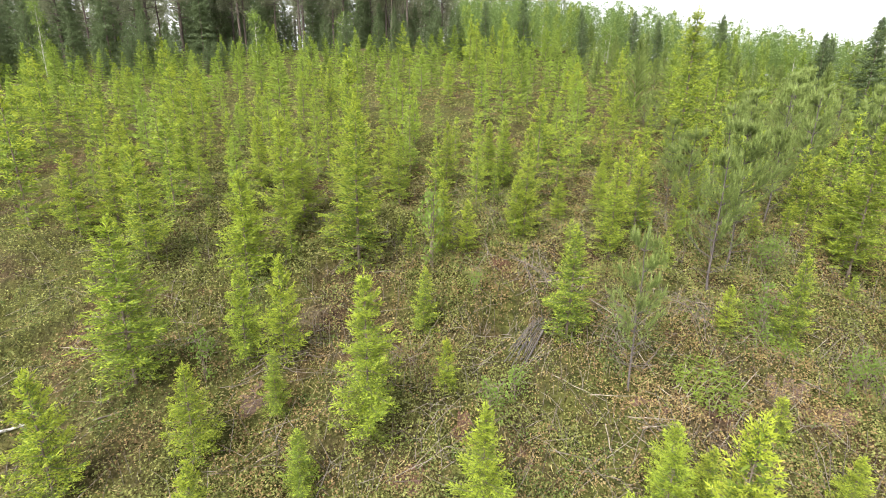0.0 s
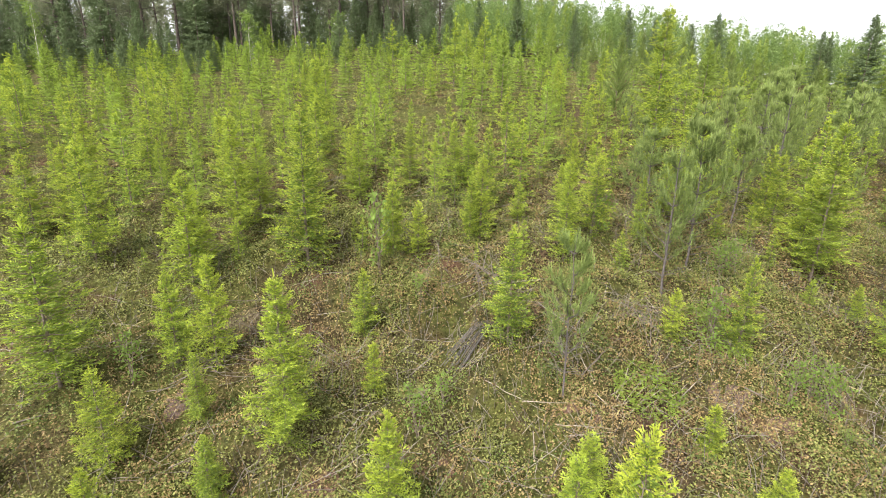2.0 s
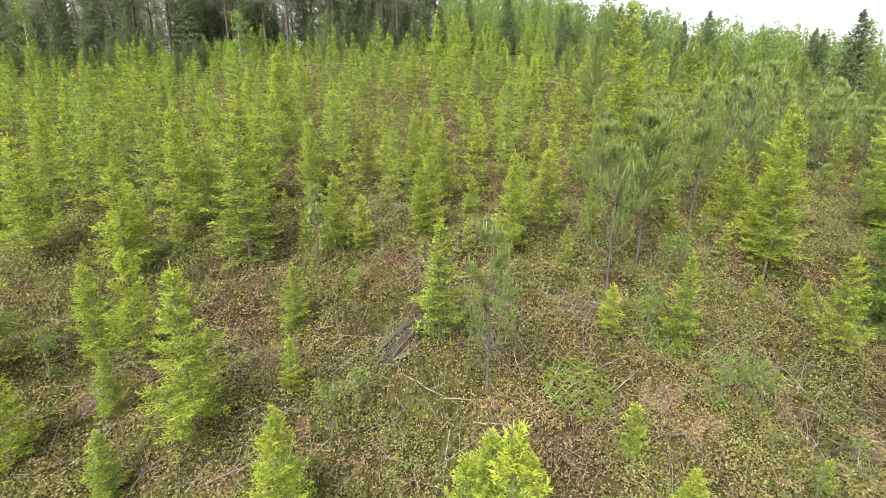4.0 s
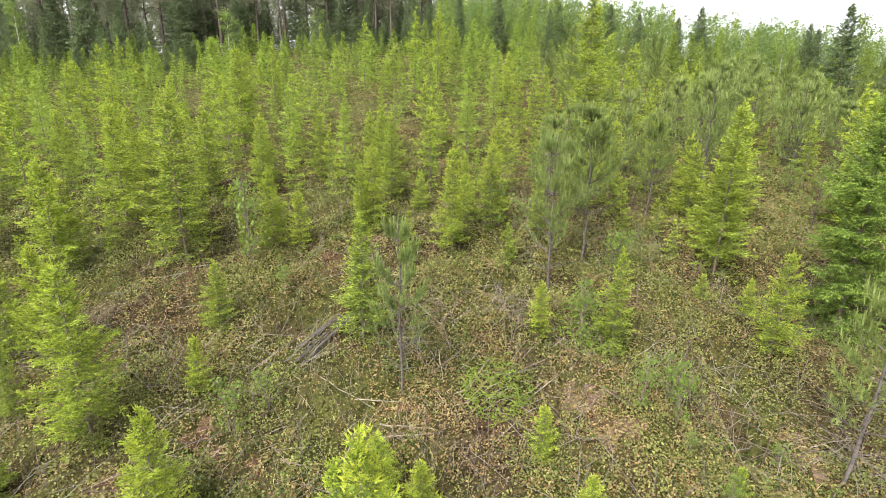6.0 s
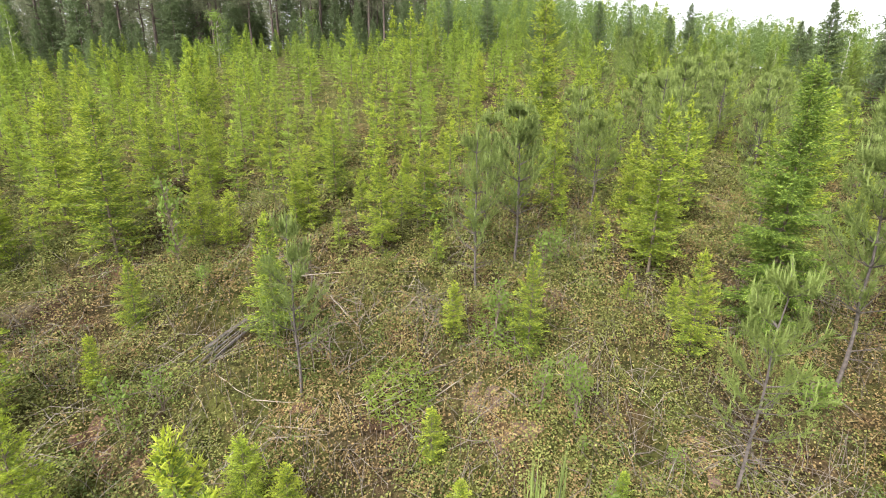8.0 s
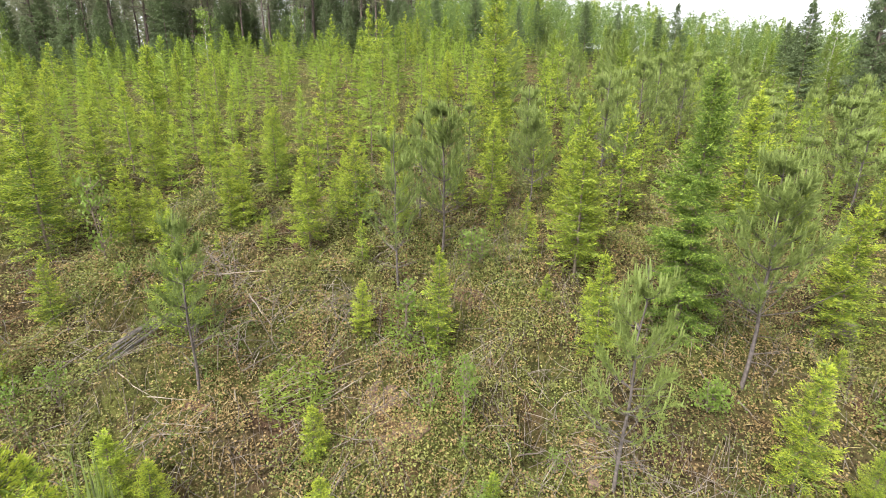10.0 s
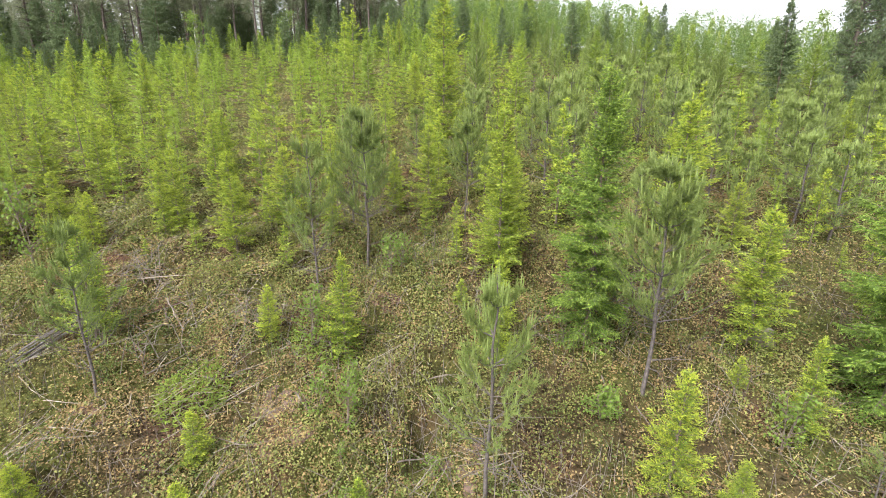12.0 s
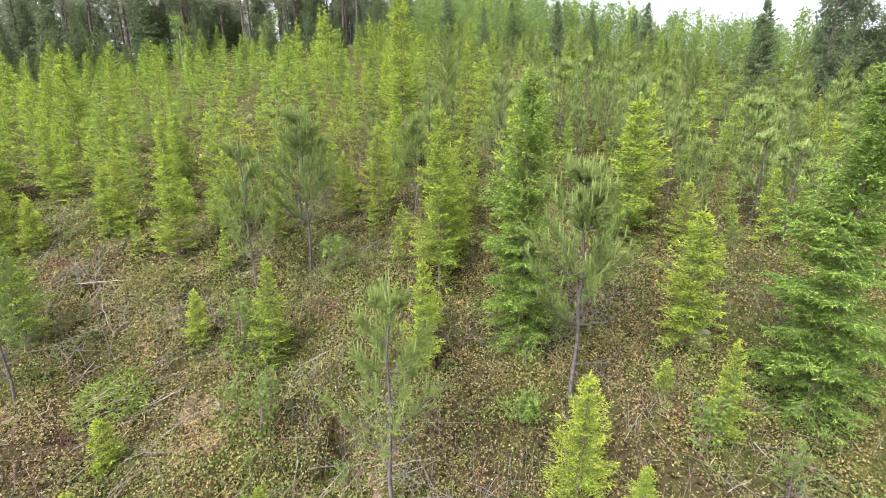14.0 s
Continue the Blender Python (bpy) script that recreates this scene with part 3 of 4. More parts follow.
SLOPE_RIGHT = [
    ("P", 11.59, 16.06, 3.00), ("P", 14.78, 16.11, 3.00), ("P", 13.28, 13.93, 1.10), ("P", 14.56, 20.15, 1.68), ("P", 20.73, 28.72, 2.34),
    ("A", 17.74, 15.69, 0.93), ("P", 21.68, 19.94, 2.25), ("C", 22.28, 19.40, 2.00), ("a", 14.71, 11.74, 1.71), ("P", 15.64, 21.31, 2.41),
    ("P", 17.51, 18.27, 1.72), ("P", 21.07, 21.40, 1.98), ("P", 20.37, 22.10, 2.04), ("P", 11.00, 20.91, 2.18), ("P", 8.21, 18.54, 1.98), ("P", 17.76, 24.33, 2.00),
]
SMALL = [("p", 5.80, 2.02, 4.66, 0.20), ("p", 13.86, 6.01, 1.01), ("l", 13.13, 6.67, 0.99), ("l", 8.30, 5.89, 0.44), ("l", 7.25, 5.23, 0.58), ("a", 11.95, 5.54, 1.14), ("l", 1.23, 6.28, 0.74), ("s", 7.45, 5.36, 0.58), ("l", 7.07, 5.88, 0.35), ("y", 5.49, 4.91, 0.90), ("l", 6.60, 6.47, 0.82), ("l", 6.03, 7.86, 1.08), ("s", 8.54, 8.87, 0.57), ("l", 7.05, 6.62, 0.80), ("l", 0.71, 8.54, 0.60), ("l", -3.81, 6.63, 0.92), ("l", 7.33, 9.61, 0.79), ("s", 12.90, 7.54, 0.59), ("l", 15.87, 11.62, 0.67), ("l", 11.39, 8.42, 0.54)]
for row in NEAR_LEFT + NEAR_MIDDLE + NEAR_RIGHT + BEHIND + BETWEEN + SMALL:
    put(*row)

# ---- the plantation further up the slope: lighter shapes, scattered ----
pattern("A", spruce("spruce", 41, 2.2, 0.58, 0.27, 0.065, 0.0150, "young spruce with light green shoots further up the clearing", 0.8, [NEEDLE, SHOOT], full=0.7, limbs_too=False), 2.2)
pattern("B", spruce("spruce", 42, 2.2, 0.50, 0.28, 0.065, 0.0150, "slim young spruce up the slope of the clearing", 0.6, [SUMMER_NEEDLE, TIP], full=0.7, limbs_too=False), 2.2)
pattern("C", spruce("spruce", 43, 2.4, 0.66, 0.29, 0.068, 0.0155, "bushy green young spruce up the slope", 0.8, full=0.7, limbs_too=False), 2.4)
pattern("P", pine("pine", 44, 2.8, 0.66, 0.12, "young grey-green pine up the slope", 7, 0.34, 0.010, 0.085, (6, 8)), 2.8)
pattern("L", broadleaf("birch", 45, 3.2, 1.0, 1300, 0.080, "young light green birch at the top of the clearing", BIRCH_BARK), 3.2)
pattern("D", spruce("dark_spruce", 46, 6.0, 1.72, 0.40, 0.11, 0.030, "dark green older spruce standing above the young trees", 0.0, [HAZY_DARK_NEEDLE, HAZY_DARK_NEEDLE], 14, full=1.25, limbs_too=False, power=0.85, bald=0.06, ragged=1.6, core=45), 6.0)

rng = np.random.default_rng(77)
spots = [(r[1], r[2]) for r in NEAR_LEFT + NEAR_MIDDLE + NEAR_RIGHT + BEHIND + BETWEEN + SLOPE_LEFT + SLOPE_MIDDLE + SLOPE_RIGHT + UP_AGAIN]
for row in SLOPE_LEFT + SLOPE_MIDDLE + SLOPE_RIGHT + UP_AGAIN:
    put(*row)


def free_spot(y_from, y_to, gap):
    """A place on the slope between y_from and y_to, not too near to any other tree; None where the clearing is open."""
    y = y_from + (y_to - y_from) * rng.random() ** 1.1
    x = rng.uniform(-7 - 0.85 * y, 15 + 0.82 * y)
    if any((x - a) ** 2 + (y - b) ** 2 < gap * gap for a, b in spots):
        return None
    if y < 34 and np.sin(0.55 * x + 1.1) + np.sin(0.42 * y + 0.3 * x) + 0.5 * np.sin(1.3 * y - 0.7 * x) > (1.35 if y > 13 else 1.1):
        return None
    spots.append((x, y))
    return x, y


count = {"spruce": 0, "pine": 0}
for k in range(3600):
    spot = free_spot(11.5, 20, 1.0) if count["spruce"] < 140 else None
    if spot is None:
        continue
    x, y = spot
    if x > 7 + 0.1 * y and rng.random() < 0.5:
        put("P", x, y, rng.uniform(1.7, 2.9), rng.uniform(0.9, 1.3))
        count["pine"] += 1
    else:
        put("ABC"[rng.integers(3)], x, y, rng.uniform(1.2, 2.2) if rng.random() < 0.75 else rng.uniform(2.1, 3.0), rng.uniform(0.85, 1.15))
        count["spruce"] += 1

# seedlings between them
for k in range(900):
    spot = free_spot(9.5, 21, 0.7)
    if spot is None or spot[0] < -12 or spot[0] > 24:
        continue
    count["seedling"] = count.get("seedling", 0) + 1
    if count["seedling"] > 100:
        break
    put("AC"[k % 2], *spot, rng.uniform(0.5, 1.1), rng.uniform(0.9, 1.3))


def thicket(name, n, y_from, y_to, gap, pines, label):
    """Crowns of the many young trees far up the slope, past counting, in one mesh."""
    s, trunks = Sprays(n), Rods(3)
    for k in range(n * 3):
        spot = free_spot(y_from, y_to, gap)
        n -= spot is not None
        if spot is None or n < 0:
            continue
        x, y = spot
        z = float(ground_z(x, y)) - 0.05
        h = rng.uniform(1.0, 2.1) if rng.random() < 0.75 else rng.uniform(2.0, 3.3)
        pineish = x > 6 + 0.1 * y and rng.random() < pines
        bright = rng.random() < (0.6 if x < 8 else 0.4)
        layers = max(5, int(h / 0.17))
        limbs = layers * 12
        u = np.repeat((np.arange(layers) + 0.4) / layers, 12) + rng.normal(0, 0.012, limbs)
        u = np.clip(u, 0.02, 0.99)
        a = rng.uniform(0, 6.2832, limbs)
        wide = rng.uniform(0.19, 0.28) * h
        r = (wide * (1 - u) ** 0.8 + 0.03) * rng.uniform(0.7, 1.15, limbs)
        c, q = np.cos(a), np.sin(a)
        lift = (0.75 if pineish else 0.1) + 0.7 * u ** 2
        p = np.stack([x + c * r * 0.12, y + q * r * 0.12, z + u * h], 1)
        d = np.stack([c * r * 0.85, q * r * 0.85, r * lift], 1)
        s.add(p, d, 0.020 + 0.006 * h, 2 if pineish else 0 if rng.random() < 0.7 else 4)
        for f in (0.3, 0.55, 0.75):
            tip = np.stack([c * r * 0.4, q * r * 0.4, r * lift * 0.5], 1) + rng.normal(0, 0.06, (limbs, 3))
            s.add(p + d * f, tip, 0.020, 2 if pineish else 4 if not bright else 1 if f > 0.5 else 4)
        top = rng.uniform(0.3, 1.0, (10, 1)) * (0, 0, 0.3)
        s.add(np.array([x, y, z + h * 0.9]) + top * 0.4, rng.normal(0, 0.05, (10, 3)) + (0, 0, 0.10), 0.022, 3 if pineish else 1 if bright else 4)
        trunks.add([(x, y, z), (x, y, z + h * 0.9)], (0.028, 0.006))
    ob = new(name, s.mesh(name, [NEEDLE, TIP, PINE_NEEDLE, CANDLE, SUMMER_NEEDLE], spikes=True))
    tagged(ob, label, "young trees", kind="stuff")
    stems = new("stems", trunks.mesh("stems", SPRUCE_BARK))
    stems.parent = ob


thicket("young_tree_thicket", 720, 18.0, 54, 1.15, 0.5, "dense young spruces and pines high on the slope")
for k in range(34):
    y = rng.uniform(44, 58)
    put("L", rng.uniform(0, 0.75 * y), y, rng.uniform(1.8, 3.2), rng.uniform(0.9, 1.3))
for x, y, h in ((25.0, 28.5, 5.7), (23.3, 41.7, 5.4), (31.4, 40.8, 4.5), (32.3, 41.2, 4.1), (16.5, 43.4, 4.7), (10.4, 37.4, 3.9), (7.3, 46.0, 5.2), (24.3, 48.3, 4.6), (1.2, 44.5, 4.4), (3.8, 46.0, 4.8), (-4.6, 47.0, 4.6), (13.0, 47.5, 4.4), (20.2, 47.0, 4.4)):
    put("D", x, y, h, rng.uniform(0.8, 1.05), (0, -2))


# ---- the tall forest at the edge of the clearing ----
def tall_pine(name, seed, h, bare=0.36, limbs=46, reach=1.0, needles=None):
    rng, s, rods = np.random.default_rng(seed), Sprays(seed), Rods(4)
    zs = np.linspace(0, h, 8)
    bend = np.cumsum(rng.normal(0, 0.06, (8, 2)), axis=0)
    rods.add(np.column_stack([bend, zs]), 0.16 * (1 - 0.85 * zs / h) + 0.01)
    for k in range(limbs):
        u = rng.uniform(bare - 0.1, 0.99)
        live = u > bare
        a, L = rng.uniform(0, 6.28), (2.3 * (1.15 - u) + 0.4) * reach * rng.uniform(0.5, 1.1) * (1 if live else 0.5)
        foot = np.array([np.interp(u * h, zs, bend[:, 0]), np.interp(u * h, zs, bend[:, 1]), u * h])
        tip = foot + np.array([np.cos(a) * L, np.sin(a) * L, L * rng.uniform(-0.1, 0.5)])
        rods.add([foot, (foot + tip) / 2 + (0, 0, 0.05), tip], (0.05, 0.03, 0.01))
        n = 150 if live else 16
        f = rng.uniform(0.4, 1.05, (n, 1))
        p = foot + (tip - foot) * f + rng.normal(0, 0.20, (n, 3))
        d = rng.normal(0, 1, (n, 3)) + (0, 0, 0.4)
        s.add(p, d / np.linalg.norm(d, axis=1, keepdims=True) * 0.24, 0.030, 0)
    return plant(name, [("trunk", rods.mesh(name + "_trunk", OLD_BARK)), ("crown", s.mesh(name + "_crown", [needles or HAZY_OLD_PINE], spikes=True))], "tall mature pine with a bare stem at the forest edge", "pine tree", "tall pines of the forest edge")


pattern("T", tall_pine("tall_pine", 51, 14.0), 14.0)
pattern("U", tall_pine("tall_pine", 52, 15.0), 15.0)
for k in range(150):
    f = rng.random()
    depth = rng.random() ** 1.2 * 26
    x, y = -62 + 62 * f + rng.normal(0, 0.8), 38 + 24 * f ** 1.3 + depth
    if rng.random() < 0.5:
        put("TU"[rng.integers(2)], x, y, rng.uniform(11, 16), rng.uniform(0.8, 1.1))
    else:
        put("D", x, y - 1.0, rng.uniform(4.0, 9.5), rng.uniform(0.8, 1.1))
pattern("V", tall_pine("tall_pine", 53, 11.0, 0.10, 80, 0.6, EDGE_PINE), 11.0)
for k in range(26):
    key = "VTU"[rng.integers(3)] if k % 3 else "D"
    y = rng.uniform(28, 42)
    put(key, rng.uniform(0.98 * y + 2, y + 15), y, rng.uniform(8, 11) if k % 3 else rng.uniform(4, 6.5), rng.uniform(0.8, 1.0), (0, -3))
for x, y, h, wide in ((26.9, 26.4, 10.5, 0.62), (29.0, 28.0, 11.0, 0.8), (30.8, 27.0, 10.0, 0.8), (33.0, 30.0, 11.0, 0.8)):
    put("V", x, y, h, wide * 1.25)
put("L", 31.5, 36.0, 5.0, 0.9)
put("L", -34.6, 42.6, 6.2, 0.7)
for x, y, h in ((-16.5, 43.5, 4.6), (-9.5, 47.5, 4.2)):
    put("L", x, y, h, 1.15)
for k in range(40):
    f = rng.random()
    put("D", -50 + 52 * f + rng.normal(0, 1), 35.5 + 16 * f ** 1.2 + rng.normal(0, 2.0), rng.uniform(2.2, 5.2), rng.uniform(0.85, 1.15))

# patterns were only shapes to copy from
for entry in KINDS.values():
    for ob in (*entry[0].children_recursive, entry[0]):
        bpy.data.objects.remove(ob)


# ---- far woods on the hill beyond and deep in the forest ----
def far_woods(name, seed, n, spot, tall, conifers, mats, label, each=80, fine=0.02):
    rng, s = np.random.default_rng(seed), Sprays(seed)
    for k in range(n):
        x, y = spot(rng)
        conifer, h = rng.random() < conifers, rng.uniform(*tall) * (1 + 0.006 * max(0, y - 60)) * (0.72 + 0.28 * float(step(46, 54, y)))
        u = rng.random(each) ** 0.8
        a = rng.uniform(0, 6.2832, each)
        lump = 0.75 + 0.35 * np.sin(3 * a + 9 * u + k)
        r = ((1 - u) * 0.19 + 0.01) * h if conifer else np.sqrt(np.maximum(0.01, 0.25 - (u - 0.5) ** 2)) * h * 0.55 * lump
        c, q = np.cos(a), np.sin(a)
        f = rng.uniform(0.35, 1.0, each)
        p = np.stack([x + c * r * f, y + q * r * f, float(land(x, y)) + (0.08 + 0.92 * u) * h], 1)
        d = np.stack([c, q, np.full(each, -0.1 if conifer else 0.3)], 1) * 0.026 * h + rng.normal(0, 0.020 * h, (each, 3))
        s.add(p, d, 0.006 * h + fine, 0 if conifer else 1)
    return tagged(new(name, s.mesh(name, mats, spikes=True)), label, "woods", kind="stuff")


def near_hill(r):
    y = 46 + 28 * r.random() ** 1.1
    return (0.03 + 0.97 * r.random()) * y, y


def far_ridge(r):
    y = r.uniform(150, 205)
    return r.uniform(-0.1, 0.42) * y, y


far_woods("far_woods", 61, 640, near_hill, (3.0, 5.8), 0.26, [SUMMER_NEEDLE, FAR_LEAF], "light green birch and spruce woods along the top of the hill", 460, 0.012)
far_woods("ridge_woods", 63, 420, far_ridge, (3.6, 5.2), 0.9, [HAZY_DARK_NEEDLE, FAR_LEAF], "dark distant conifer woods on the ridge beyond", 90)
far_woods("deep_forest", 62, 640, lambda r: ((lambda f: (-80 + 98 * f, 52 + 18 * f + 40 * r.random()))(r.random() ** 0.9)), (4.0, 12.0), 1.0, [HAZY_OLD_PINE, HAZY_OLD_PINE], "dark mature conifer forest behind the clearing", 220, 0.03)


# ---- undergrowth, litter and felled branches ----
def patches(x, y, size, seed):
    """Smooth random values 0 to 1 over the plan, in patches of that size."""
    r = np.random.default_rng(seed).random((97, 97))
    u, v = x / size + 500, y / size + 500
    i, j = np.floor(u).astype(int), np.floor(v).astype(int)
    f, g = u - i, v - j
    f, g = f * f * (3 - 2 * f), g * g * (3 - 2 * g)
    i, j, i1, j1 = i % 97, j % 97, (i + 1) % 97, (j + 1) % 97
    return (r[i, j] * (1 - f) + r[i1, j] * f) * (1 - g) + (r[i, j1] * (1 - f) + r[i1, j1] * f) * g


def litter(name, seed, n, material_of, size, keep, high, flat, label, category, slim=0.42, reach=(2.2, 17)):
    """Small leaves or blades over the clearing floor where keep(x, y) says so; many near, fewer far."""
    s = Sprays(seed)
    rng = s.rng
    y = reach[0] + (reach[1] - reach[0]) * rng.random(n) ** 1.5 + rng.normal(0, 0.8, n)
    x = rng.uniform(-6, 17, n) + rng.uniform(-0.72, 0.72, n) * y
    ok = rng.random(n) < keep(x, y)
    x, y = x[ok], y[ok]
    n = len(x)
    z = ground_z(x, y) + high(x, y, rng)
    d = rng.normal(0, 1, (n, 3)) * (1, 1, flat)
    grow = 1 + 0.05 * np.maximum(0, y - 6)
    d = d / np.linalg.norm(d, axis=1, keepdims=True) * (size * grow * rng.uniform(0.6, 1.35, n))[:, None]
    side = np.cross(d, rng.normal(0, 1, (n, 3)) + (0, 0, 1.2))
    side = side / np.linalg.norm(side, axis=1, keepdims=True) * (np.linalg.norm(d, axis=1) * slim)[:, None]
    s.add(np.stack([x, y, z], 1), d, side, 0)
    return tagged(new(name, s.mesh(name, [material_of])), label, category, kind="stuff")


SOIL = [(6.2, 6.15, 0.50, 0.38), (5.85, 6.75, 0.60, 0.30), (0.45, 5.90, 0.30, 0.28), (3.3, 6.25, 0.45, 0.30), (8.75, 6.0, 0.40, 0.35), (7.1, 8.95, 0.45, 0.28), (2.9, 8.6, 0.40, 0.35), (9.0, 11.7, 0.50, 0.30), (-2.9, 6.4, 0.45, 0.30), (1.12, 5.50, 0.38, 0.24), (-0.40, 5.15, 0.40, 0.26), (8.70, 6.30, 0.35, 0.22)]


def on_soil(x, y):
    """1 on the bare patches, fading to 0 round them."""
    return np.max([np.clip(1.5 - np.hypot((x - a) / c, (y - b) / d) * 0.9, 0, 1) for a, b, c, d in SOIL], axis=0)


def green_cover(x, y):
    return np.clip((0.62 * patches(x, y, 1.9, 3) + 0.38 * patches(x, y, 0.5, 4) - 0.38 - 0.05 * np.tanh((x - 1) / 4)) * 6, 0.22, 1)


def tan_cover(x, y):
    dry = 0.8 * np.exp(-((x - 3.9) / 1.6) ** 2 - ((y - 6.4) / 1.1) ** 2) + 0.6 * np.exp(-((x - 8.6) / 1.5) ** 2 - ((y - 5.9) / 0.7) ** 2)
    return np.clip(dry + (0.60 * patches(x, y, 1.5, 44) + 0.40 * patches(x, y, 0.4, 45) - 0.46 + 0.09 * np.tanh((x - 1) / 4)) * 7, 0.10, 1)


def berry_cover(x, y):
    return np.clip((0.6 * patches(x, y, 1.3, 54) + 0.4 * patches(x, y, 0.4, 55) - 0.52) * 8, 0.03, 1)


def brown_cover(x, y):
    return np.maximum(np.clip(1.25 - green_cover(x, y), 0.2, 1), on_soil(x, y))


def leafy_plants(name, seed, n, each, mat, leaf, label, reach=(2.4, 15), wide=1.0, cover=green_cover):
    """Knee-high leafy plants past counting: each a loose dome of small leaves."""
    s = Sprays(seed)
    rng = s.rng
    y = reach[0] + reach[1] * rng.random(n) ** 1.45 + rng.normal(0, 0.8, n)
    x = rng.uniform(-6, 17, n) + rng.uniform(-0.75, 0.75, n) * y
    ok = rng.random(n) < cover(x, y) * (1 - 0.8 * on_soil(x, y)) * (1 - np.clip(3.2 * hollow(x, y), 0, 0.9))
    x, y = x[ok], y[ok]
    n = len(x)
    r = rng.uniform(0.06, 0.17, n) * wide
    h = rng.uniform(0.05, 0.15, n) + 0.46 * wide ** 0.5 * patches(x, y, 0.7, 9) ** 2.6
    g = np.repeat(np.arange(n), each)
    a, q = rng.uniform(0, 6.2832, n * each), np.sqrt(rng.random(n * each))
    px, py = x[g] + np.cos(a) * q * r[g], y[g] + np.sin(a) * q * r[g]
    pz = ground_z(px, py) + h[g] * (1 - 0.75 * q ** 2) * rng.uniform(0.35, 1.0, n * each)
    d = np.stack([np.cos(a), np.sin(a), rng.normal(0.0, 0.5, n * each)], 1) + rng.normal(0, 0.5, (n * each, 3))
    d = d / np.linalg.norm(d, axis=1, keepdims=True) * (leaf * rng.uniform(0.6, 1.3, n * each) * (1 + 0.04 * np.maximum(0, py - 6)))[:, None]
    side = np.cross(d, rng.normal(0, 0.6, d.shape) + (0, 0, 1.0))
    side = side / np.linalg.norm(side, axis=1, keepdims=True) * (np.linalg.norm(d, axis=1) * 0.36)[:, None]
    s.add(np.stack([px, py, pz], 1), d, side, 0)
    return tagged(new(name, s.mesh(name, [mat], 0.42, reach != (2.4, 15))), label, "undergrowth", kind="stuff")


leafy_plants("leafy_undergrowth", 71, 33000, 17, UNDER_LEAF, 0.035, "olive green leafy undergrowth covering the clearing floor")
leafy_plants("yellowed_undergrowth", 74, 17000, 18, DRY_LEAF, 0.034, "yellowed and tan leafy undergrowth on the clearing floor", cover=tan_cover)
leafy_plants("berry_shrubs", 70, 14000, 20, BERRY_LEAF, 0.033, "dark green low berry shrubs in dense clumps", wide=1.3, cover=berry_cover)
leafy_plants("undergrowth_up_the_slope", 75, 25000, 12, UNDER_LEAF, 0.040, "low olive undergrowth between the young trees up the slope", (9, 30), 2.2)
leafy_plants("yellowed_undergrowth_up_the_slope", 77, 6500, 10, DRY_LEAF, 0.038, "tan and reddish dry undergrowth between the young trees up the slope", (12, 24), 2.0, tan_cover)
leafy_plants("undergrowth_down_the_slope", 76, 7000, 10, UNDER_LEAF, 0.040, "olive green undergrowth on the lower slope", (-6, 10), 1.5)
litter("dry_leaf_litter", 72, 100000, DRY_LEAF, 0.032, brown_cover, lambda x, y, r: r.random(len(x)) * 0.07, 0.45, "brown and tan dry leaf litter on the soil", "leaf litter")
litter("dry_grass", 73, 60000, STRAW, 0.16, lambda x, y: np.clip((patches(x, y, 0.9, 12) - 0.35) * 2, 0.05, 1), lambda x, y, r: r.random(len(x)) * 0.06, 0.9, "thin straw-coloured dry grass blades", "grass", 0.03)


def dead_stalks():
    """Thin upright dead canes and seedling stems."""
    rng, rods = np.random.default_rng(83), Rods(3)
    for k in range(6000):
        y = 2.8 + 10 * rng.random() ** 1.3
        x = rng.uniform(-5, 14) + rng.uniform(-0.7, 0.7) * y
        if patches(np.array([x]), np.array([y]), 1.0, 33)[0] < 0.52:
            continue
        z, h = float(ground_z(x, y)), rng.uniform(0.15, 0.6)
        d = rng.normal(0, 0.22, 2) * h
        rods.add([(x, y, z - 0.02), (x + d[0] * 0.4, y + d[1] * 0.4, z + h * 0.6), (x + d[0], y + d[1], z + h)], (0.004, 0.0035, 0.002))
    return tagged(new("dead_stalks", rods.mesh("dead_stalks", DEAD_WOOD)), "thin upright dead grey-brown stalks in the undergrowth", "dead stalks", kind="stuff")


dead_stalks()


def soil_patch(x, y, rx, ry, mat, seed, label):
    """A low uneven patch of bare ground, a little proud of the floor."""
    rng = np.random.default_rng(seed)
    n, m = 28, 7
    edge = 1 + 0.22 * np.sin(np.linspace(0, 6.2832, n, endpoint=False) * 3 + seed) + rng.normal(0, 0.08, n)
    a = np.linspace(0, 6.2832, n, endpoint=False)
    v, faces = [], []
    for j in range(m):
        f = 1.0 - j / (m - 0.6)
        px, py = x + np.cos(a) * rx * edge * f, y + np.sin(a) * ry * edge * f
        pz = ground_z(px, py) + (-0.05 if j == 0 else 0.004 + 0.012 * (1 - f)) + rng.normal(0, 0.014, n)
        v.append(np.stack([px, py, pz], 1))
        if j:
            o = (j - 1) * n
            faces += [(o + i, o + (i + 1) % n, o + n + (i + 1) % n, o + n + i) for i in range(n)]
    return tagged(new("soil_patch", sheet("soil_patch", np.concatenate(v), faces, [mat], smooth=True)), label, "bare soil")


